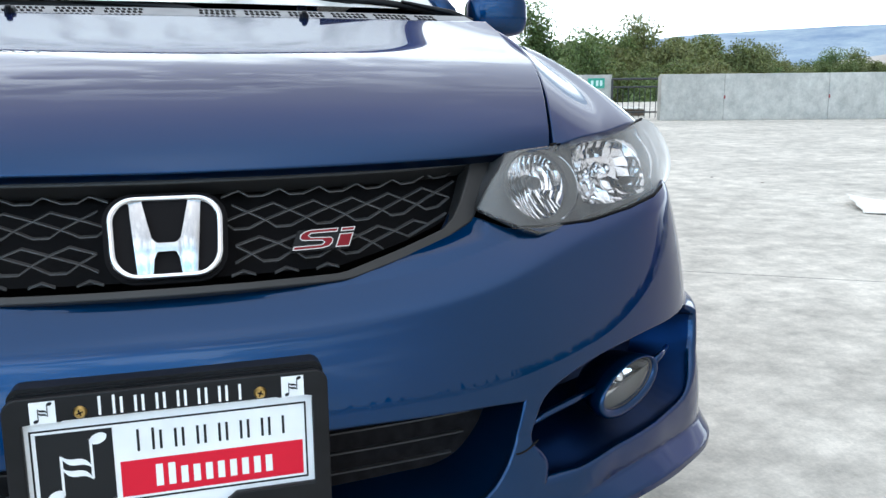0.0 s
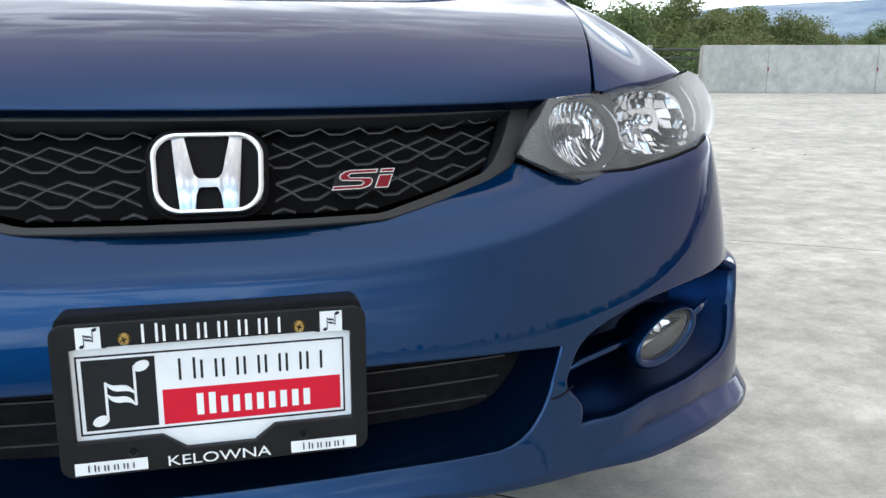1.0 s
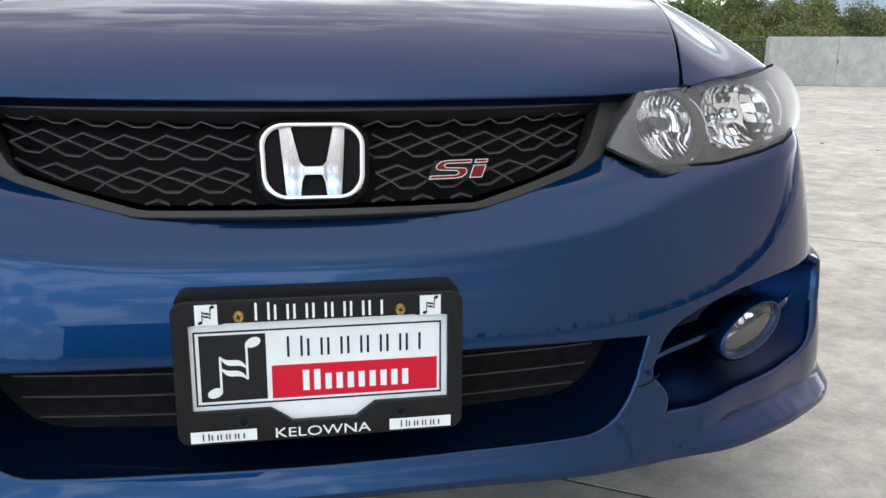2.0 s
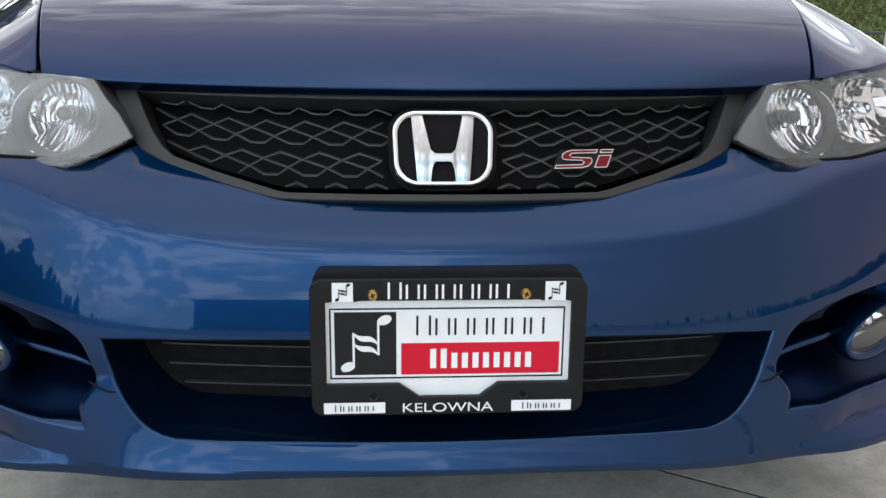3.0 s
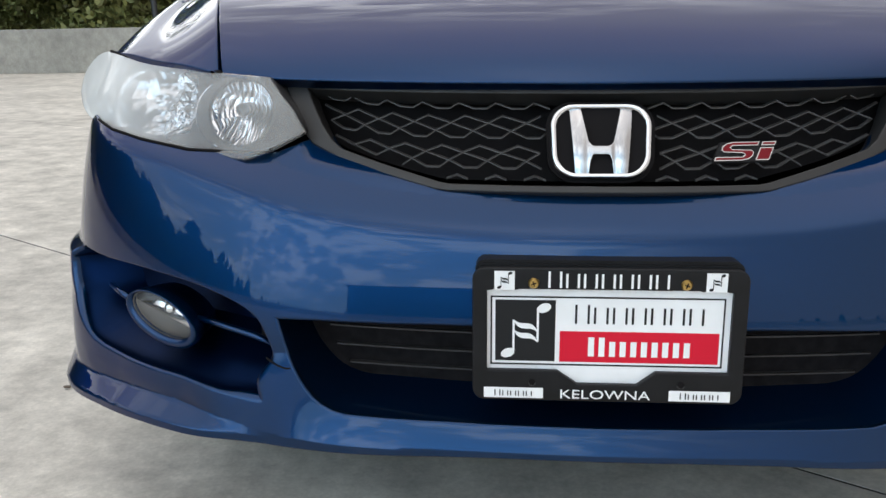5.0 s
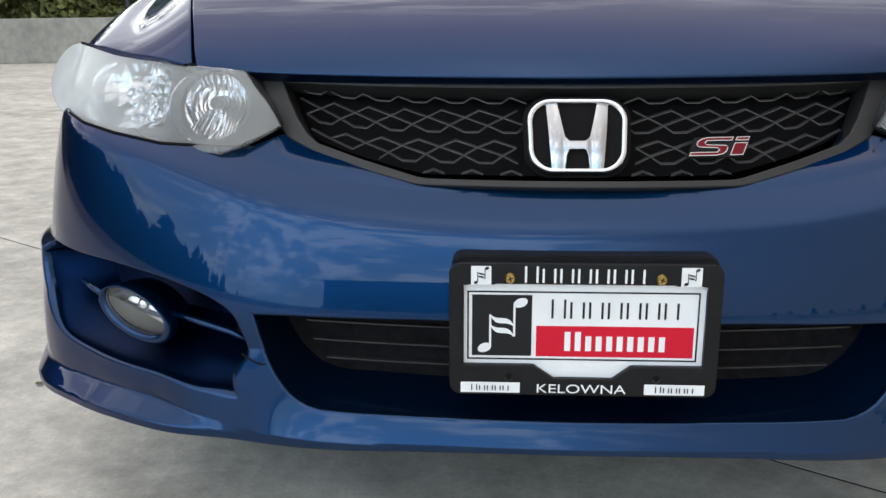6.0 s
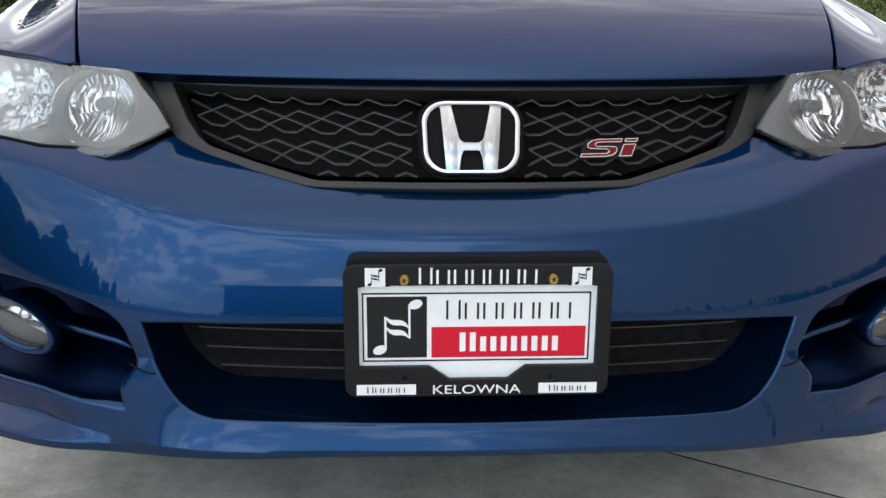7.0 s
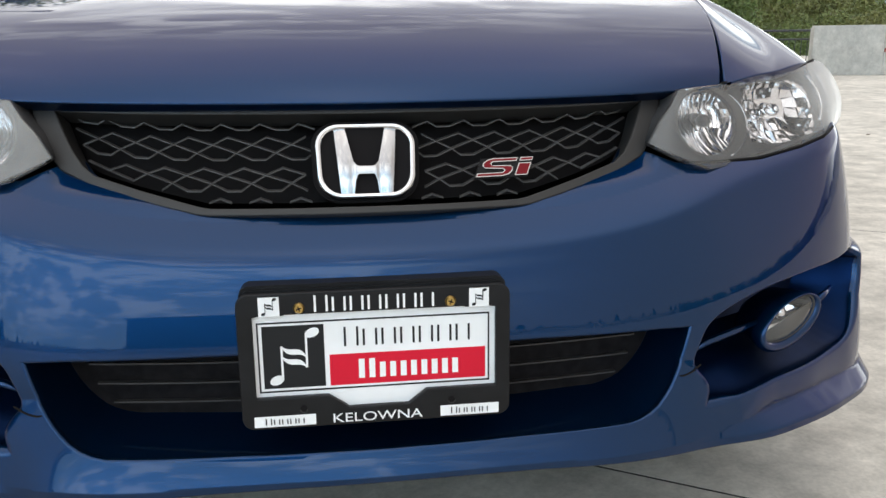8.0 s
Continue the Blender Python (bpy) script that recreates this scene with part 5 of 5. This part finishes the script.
# ---- number plate in its dealer frame ----
def plate():
    root = thing("license_plate", pose(0, 0, 0, 0, LEAN, 0) @ pose(0.0005, -.0025, .413, -2.3), "white show plate in a black dealer frame on the bumper", "license plate")
    I = Matrix.Identity(4)
    # x across, z up from the middle, y into the car
    bm = bmesh.new()
    extrude_poly(bm, rounded(.312, .168, .012), .034, pose(0, .006, .0045), .004)
    part("bracket", bm, BLACK, root, "black plastic mounting bracket")
    bm = bmesh.new()
    extrude_poly(bm, rounded(.296, .140, .004), .002, pose(0, .0035, 0))
    sheet = part("plate_sheet", bm, WHITE, root, "white metal plate")
    outer = rounded(.314, .161, .013, 8)
    hole = [(-.1435, .0555), (-.135, .0575), (-.106, .0575), (-.104, .0585), (.104, .0585), (.106, .0575), (.135, .0575), (.1435, .0555), (.1435, -.0435), (.141, -.046), (.0585, -.046), (.0365, -.0625), (-.0345, -.0625), (-.0585, -.046), (-.141, -.046), (-.1435, -.0435)]
    skin("frame", lambda x, z: (x, -.0045 + .05 * np.maximum(0, np.abs(x) - .1515) + .05 * np.maximum(0, np.abs(z) - .0755), z), outer, [hole], BLACK, root, step=.012, flange=.006, flange_holes=[.005], lip=.002, label="black plastic dealer frame")

    def flat(name, pts, mat, y, parent=sheet, depth=.0008, label=""):
        b = bmesh.new()
        extrude_poly(b, pts, depth, pose(0, y, 0))
        return part(name, b, mat, parent, label)

    def rect(x0, x1, z0, z1):
        return [(x0, z0), (x1, z0), (x1, z1), (x0, z1)]
    YP, YF = .0030, -.0052
    X0, X1, Z0, Z1, W = -.1375, .1350, -.0395, .0462, .0019
    for r in (rect(X0, X1, Z1 - W, Z1), rect(X0, X1, Z0, Z0 + W), rect(X0, X0 + W, Z0 + W, Z1 - W), rect(X1 - W, X1, Z0 + W, Z1 - W)):
        flat("border", r, INK, YP)
    panel = flat("black_panel", rect(-.1318, -.0608, -.0345, .0415), INK, YP)
    flat("red_panel", rect(-.0553, .1300, -.0348, .0035), RED, YP)

    def oval(cx, cz, a, b, turn, n=20):
        t = radians(turn)
        return [(cx + a * math.cos(q) * math.cos(t) - b * math.sin(q) * math.sin(t), cz + a * math.cos(q) * math.sin(t) + b * math.sin(q) * math.cos(t)) for q in np.linspace(0, 2 * math.pi, n + 1)[:-1]]

    def mark(cx, cz, k, mat, y, parent):
        """Two stems with round heads and two waving bars: plain shapes for the dealer's mark."""
        def at(pts):
            return [(cx + x * k, cz + z * k) for x, z in pts]
        flat("stem", at(rect(-.0150, -.0125, -.0275, .0140)), mat, y, parent)
        flat("stem", at(rect(.0135, .0160, -.0130, .0290)), mat, y, parent)
        flat("head", at(oval(-.0205, -.0275, .0085, .0055, 22)), mat, y, parent)
        flat("head", at(oval(.0220, .0290, .0085, .0055, 22)), mat, y, parent)
        for za, zb in ((.0140, -.0010), (.0020, -.0135)):
            t = np.linspace(0, 1, 15)
            z = (za + zb) / 2 + (za - zb) / 2 * (1 - 2 * t) ** 3
            w = .0004 + .0029 * np.sin(math.pi * t) ** .6
            x = -.0140 + .0288 * t
            flat("wave", at(list(zip(x, z + w)) + list(zip(x, z - w))[::-1]), mat, y, parent)
    mark(-.0963, .0030, 1.0, WHITE, YP - .0006, panel)

    def bars(x0, x1, z0, z1, n, stroke, mat, y, parent, big=1.0):
        """A name as a row of paired plain strokes."""
        pitch = (x1 - x0) / n
        for i in range(n):
            a = x0 + pitch * i
            h = z1 if i == 0 else z0 + (z1 - z0) * big
            l, r = a + pitch * .08, a + pitch * .86
            for q in (rect(l, l + stroke, z0, h), rect(r - stroke, r, z0, h)):
                flat("stroke", q, mat, y, parent)
    bars(-.0397, .1145, .0130, .0365, 7, .0026, INK, YP, sheet, .86)
    bars(-.0236, .1003, -.0272, -.0035, 5, .0070, WHITE, YP - .0006, sheet, .78)
    bars(-.0722, .0710, .0590, .0785, 7, .0026, WHITE, YF, sheet, .86)
    # corner stickers
    for s in (-1, 1):
        st = flat("sticker", rect(s * .1213 - .0118, s * .1213 + .0118, .0560, .0785), WHITE, YF + .0003, sheet)
        mark(s * .1213, .0672, .30, INK, YF - .0004, st)
        low = flat("sticker", rect(s * .1095 - .0355, s * .1095 + .0355, -.0790, -.0658), WHITE, YF + .0003, sheet)
        bars(s * .1095 - .0235, s * .1095 + .0235, -.0760, -.0685, 5, .0014, GREY_PLASTIC, YF - .0004, low, .8)
        # screw and hole
        b = bmesh.new()
        bmesh.ops.create_cone(b, cap_ends=True, segments=24, radius1=.0066, radius2=.0048, depth=.003, matrix=pose(s * .0875, -.0062, .064, 90))
        screw = part("screw", b, BRASS, root, "brass cross-head screw")
        for w, h in ((.0065, .0014), (.0014, .0065)):
            boxed("slot", (w, .0008, h), pose(s * .0875, -.0077, .064, 0, 20 * s), DARK, screw, bevel=0)
        b = bmesh.new()
        bmesh.ops.create_cone(b, cap_ends=True, segments=20, radius1=.0042, radius2=.0042, depth=.001, matrix=pose(s * .0875, -.0052, -.0585, 90))
        part("screw_hole", b, DARK, root)
        # lighter lower crescent puts a glint on the hole's edge
        b = bmesh.new()
        tube(b, [(s * .0875 + .0042 * math.cos(t), -.0055, -.0585 + .0042 * math.sin(t)) for t in np.linspace(math.pi * 1.05, math.pi * 1.95, 9)], .0006, 6)
        part("hole_rim", b, GREY_PLASTIC, root)
    # the town's name
    cu = bpy.data.curves.new("town_name", "FONT")
    cu.body, cu.align_x, cu.align_y, cu.extrude = "KELOWNA", "CENTER", "CENTER", .02
    tmp = new("tmp", cu)
    bpy.context.view_layer.update()
    me = bpy.data.meshes.new_from_object(tmp.evaluated_get(bpy.context.evaluated_depsgraph_get()))
    bpy.data.objects.remove(tmp)
    co = np.array([v.co for v in me.vertices])
    lo, hi = co.min(0), co.max(0)
    for v in me.vertices:
        x = (v.co.x - lo[0]) / (hi[0] - lo[0]) - .5
        z = (v.co.y - lo[1]) / (hi[1] - lo[1]) - .5
        v.co = (-.0005 + x * .106, YF - .0003 + (.0004 if v.co.z < 0 else 0), -.0727 + z * .0112)
    me.materials.clear()
    obj("town_name", me, WHITE, sheet, "white capital letters of the town name")
    return root


plate()


# ---- the rest of the car: cowl, glass, roof, mirrors, wheels, underside ----
def patch(name, fn, nu, nv, mat, parent=car, label=""):
    v = [fn(i / nu, j / nv) for j in range(nv + 1) for i in range(nu + 1)]
    f = [(j * (nu + 1) + i, j * (nu + 1) + i + 1, (j + 1) * (nu + 1) + i + 1, (j + 1) * (nu + 1) + i) for j in range(nv) for i in range(nu)]
    return raw(name, v, f, mat, parent, label)


def mix(a, b, t):
    return tuple(p + (q - p) * t for p, q in zip(a, b))


def cowl_point(u, v):
    a = 2 * u - 1
    return (a * .715, HB - .05 * a * a - .02 + .16 * v, .924 + .046 * v - .010 * a * a + .004 * math.sin(v * 3))


COWL = material("cowl_plastic", (0.28, 0.28, 0.285), 0.6, vary=0.15, scale=15)


def cowl():
    c = patch("cowl", cowl_point, 40, 6, COWL, label="grey plastic cowl panel with vent slots")
    for k in range(-6, 7):
        if k == 0:
            continue
        for i in range(7):
            for j in range(3):
                u = .5 + k * .072 + (i - 3) * .0085
                if not .06 < u < .94:
                    continue
                x, y, z = cowl_point(u, .35 + .2 * j)
                if i + j > 0:
                    boxed("vent_slot", (.0062, .012, .003), Matrix.Translation((x, y, z + .0008)) @ pose(0, 0, 0, 21, 0, 20), DARK, c, bevel=0)
    for x in (-.322, .293):
        b = bmesh.new()
        box(b, (.020, .03, .014), pose(x, HB + .0, .948, 15), .004)
        box(b, (.012, .014, .024), pose(x, HB - .012, .946, 15), .004)
        part("washer_nozzle", b, BLACK, car)


cowl()

WS0, WS1 = [(-.70, 1.29, .985), (.70, 1.29, .985)], [(-.56, 2.02, 1.345), (.56, 2.02, 1.345)]


def windshield(u, v):
    a, b = mix(WS0[0], WS0[1], u), mix(WS1[0], WS1[1], u)
    p = mix(a, b, v)
    k = 1 - (2 * u - 1) ** 2
    return (p[0], p[1] - .06 * k + 0.05, p[2] + .03 * math.sin(math.pi * v) + .035 * k * v)


TINT = material("dark_glass", (0.015, 0.02, 0.022), 0.03, 0.0, 1.0)
# diffuse white in the glass stands in for the bright sky it reflects
SCREEN = clear_lens("sky_white_glass", 0.85)
patch("windshield", windshield, 24, 12, SCREEN, label="windscreen glass whitened for the sky it mirrors")


def roof(u, v):
    k = 1 - (2 * u - 1) ** 2
    y = 2.05 + .95 * v
    w = .565 - .02 * v
    return ((2 * u - 1) * w, y - .045 * k * (1 - v), 1.345 + .035 * k + .03 * math.sin(math.pi * min(1, v + .1)) - .01 * v)


patch("roof", roof, 16, 12, PAINT)


def rear_glass(u, v):
    a = roof(u, 1.0)
    b = ((2 * u - 1) * .62, 3.80, 1.01)
    p = mix(a, b, v)
    return (p[0], p[1], p[2] + .05 * math.sin(math.pi * v))


patch("rear_window", rear_glass, 16, 10, TINT)


def deck_lid(u, v):
    y = 3.80 + .62 * v
    w = mix((.62,), (float(shut_x(np.array([4.40]))[0]),), v)[0] + .03 * math.sin(math.pi * v)
    return ((2 * u - 1) * w, y, 1.01 - .04 * v * v)


patch("trunk_lid", deck_lid, 12, 8, PAINT)
for s in (1, -1):
    def side_glass(u, v, s=s):
        y0 = 1.30 + 2.5 * u
        base = (s * float(shut_x(np.array([y0]))[0]), y0, float(shut_z(np.array([y0]))[0]))
        if y0 < 2.05:
            t = (y0 - 1.30) / .75
            top = windshield(0.0 if s < 0 else 1.0, max(.02, t))
        elif y0 < 3.0:
            top = roof(0.0 if s < 0 else 1.0, (y0 - 2.05) / .95)
        else:
            top = rear_glass(0.0 if s < 0 else 1.0, (y0 - 3.0) / .8)
        p = mix(base, top, v)
        return (p[0] + s * .02 * math.sin(math.pi * v), p[1], p[2])
    patch("side_window", side_glass, 40, 6, TINT)
    bm = bmesh.new()
    tube(bm, [Vector(windshield(0.0 if s < 0 else 1.0, t)) for t in np.linspace(-.02, 1, 12)], .028, 8, .7)
    part("pillar", bm, PAINT, car, smooth=True)
    bm = bmesh.new()
    tube(bm, [Vector(rear_glass(0.0 if s < 0 else 1.0, t)) for t in np.linspace(0, 1, 10)], .03, 8, .8)
    part("pillar", bm, PAINT, car, smooth=True)
    # gap between hood end and window base
    patch("fender_top", lambda u, v, s=s: (s * (float(shut_x(np.array([1.05 + .30 * u]))[0]) - .12 * v * u), 1.05 + .30 * u, float(shut_z(np.array([1.05 + .30 * u]))[0]) + .03 * v * u - .002), 8, 4, PAINT)
    # door mirror
    bm = bmesh.new()
    bmesh.ops.create_uvsphere(bm, u_segments=32, v_segments=18, radius=1)
    for v in bm.verts:
        q = [math.copysign(abs(c) ** .55, c) for c in v.co]
        v.co = pose(s * .888, 1.46, .985, 0, 0, -12 * s) @ Vector((q[0] * .088, q[1] * .065 * (1 - .1 * q[0] * s), q[2] * .062))
    mirror = part("door_mirror", bm, PAINT, car, "blue door mirror", smooth=True)
    boxed("mirror_glass", (.13, .004, .085), pose(s * .888, 1.527, .985, 0, 0, -12 * s), CHROME, mirror, bevel=0)
    bm = bmesh.new()
    tube(bm, [(s * .74, 1.50, .94), (s * .80, 1.49, .945), (s * .86, 1.47, .955)], .02, 8)
    part("mirror_arm", bm, BLACK, mirror, smooth=True)

# wipers
for line in ([(.36, 1.325, 1.008), (.495, 1.31, 1.000), (.586, 1.308, .990), (.678, 1.305, .974), (.725, 1.30, .963)], [(-.50, 1.325, .975), (-.35, 1.315, .976), (-.18, 1.305, .974), (-.02, 1.30, .970), (.08, 1.295, .964)]):
    pts = [Vector(p) for p in smooth_line(line, 5)]
    bm = bmesh.new()
    tube(bm, pts, .0058, 6, 1.7)
    blade = part("wiper_blade", bm, BLACK, car, "black wiper blade", smooth=True)
    bm = bmesh.new()
    tube(bm, [pts[-1] + Vector((.03, -.02, -.012)), pts[-4] + Vector((0, -.012, .006)), pts[9] + Vector((0, -.006, .009))], [.010, .008, .004], 8)
    part("wiper_arm", bm, BLACK, blade, smooth=True)


def wheel(m):
    bm = bmesh.new()
    prof = [(.205, -.09), (.235, -.10), (.285, -.105), (.308, -.09), (.318, -.06), (.318, .06), (.308, .09), (.285, .105), (.235, .10), (.205, .09)]
    rows = [[bm.verts.new(m @ Vector((d, r * math.cos(t), r * math.sin(t)))) for t in np.linspace(0, 2 * math.pi, 49)[:-1]] for r, d in prof]
    for a, b in zip(rows, rows[1:]):
        for j in range(48):
            bm.faces.new((a[j], a[(j + 1) % 48], b[(j + 1) % 48], b[j]))
    w = part("wheel", bm, RUBBER, car, "black tyre on a silver alloy rim", smooth=True)
    bm = bmesh.new()
    rows = [[bm.verts.new(m @ Vector((d, r * math.cos(t), r * math.sin(t)))) for t in np.linspace(0, 2 * math.pi, 49)[:-1]] for r, d in ((.212, .09), (.20, .075), (.20, -.08), (.212, -.09))]
    for a, b in zip(rows, rows[1:]):
        for j in range(48):
            bm.faces.new((a[j], a[(j + 1) % 48], b[(j + 1) % 48], b[j]))
    part("rim", bm, ALLOY, w, smooth=True)
    for i in range(5):
        t = 2 * math.pi * i / 5
        bm = bmesh.new()
        for q in (-.13, .13):
            tube(bm, [m @ Vector((.07, .03 * math.cos(t), .03 * math.sin(t))), m @ Vector((.075, .2 * math.cos(t + q), .2 * math.sin(t + q)))], [.02, .014], 6)
        part("spoke", bm, ALLOY, w)


for y in (WHEEL_Y, WHEEL_Y + WHEEL_BASE):
    for s in (1, -1):
        wheel(Matrix.Translation((s * .752, y, .316)) @ (Matrix.Identity(4) if s > 0 else pose(0, 0, 0, 0, 0, 180)))

bm = bmesh.new()
box(bm, (1.36, 3.6, .05), pose(0, 2.45, .235), .02)
part("underbody", bm, DARK, car, "dark underside")
# unseen tray, set unusually low to darken the ground under the car
bm = bmesh.new()
tray = [(.13, .196), (.22, .150), (.32, .105), (.55, .105), (.55, .125), (.13, .235)]
rows = [[bm.verts.new((x, y + .9 * max(0, abs(x) - .3) ** 2, z)) for y, z in tray] for x in np.linspace(-.74, .74, 23)]
for p, q in zip(rows, rows[1:]):
    for j in range(6):
        bm.faces.new((p[j], p[(j + 1) % 6], q[(j + 1) % 6], q[j]))
bm.faces.new(rows[0])
bm.faces.new(rows[-1][::-1])
bmesh.ops.recalc_face_normals(bm, faces=bm.faces)
part("undertray", bm, DARK, car, "black undertray set low to darken the ground below")
# unseen pan added below the underbody, to deepen the shade there
bm = bmesh.new()
box(bm, (1.30, 3.4, .05), pose(0, 2.40, .185), .02)
part("floor_pan", bm, DARK, car, "black sheet added low to darken the ground below")
for y in (WHEEL_Y, WHEEL_Y + WHEEL_BASE):
    for s in (1, -1):
        bm = bmesh.new()
        rows = [[bm.verts.new((s * x, y + .35 * math.cos(t), .33 + .35 * math.sin(t))) for t in np.linspace(-.35, math.pi + .35, 25)] for x in (.50, .83)]
        for j in range(24):
            bm.faces.new((rows[0][j], rows[0][j + 1], rows[1][j + 1], rows[1][j]))
        bm.faces.new(rows[0])
        part("wheel_liner", bm, DARK, car)
# tail
ring = [(x, z) for x, z in zip(*[body_side(np.full(21, 4.42), np.linspace(0, .93, 21))[k] for k in (0, 2)])]
raw("rear_panel", [(s * x, 4.42, z) for s in (1, -1) for x, z in ring], [tuple(range(21)) + tuple(range(41, 20, -1))], PAINT, car, smooth=False)
for s in (1, -1):
    boxed("tail_lamp", (.26, .04, .13), pose(s * .50, 4.425, .80), RED, car, "red tail lamp", bevel=.015)
    # doors are marked by their shut lines
    for y, b0, b1 in ((1.42, .20, .97), (2.62, .10, .97)):
        bm = bmesh.new()
        bb = np.linspace(b0, b1, 14)
        x, yy, z = body_side(np.full(14, y), bb)
        tube(bm, [(s * (p + .001), y, q) for p, q in zip(x, z)], .003, 5)
        part("door_gap", bm, RUBBER, car)
    bm = bmesh.new()
    tube(bm, [(s * .884, 2.40, .80), (s * .892, 2.46, .80), (s * .892, 2.56, .80), (s * .884, 2.60, .80)], .012, 8)
    part("door_handle", bm, PAINT, car, smooth=True)
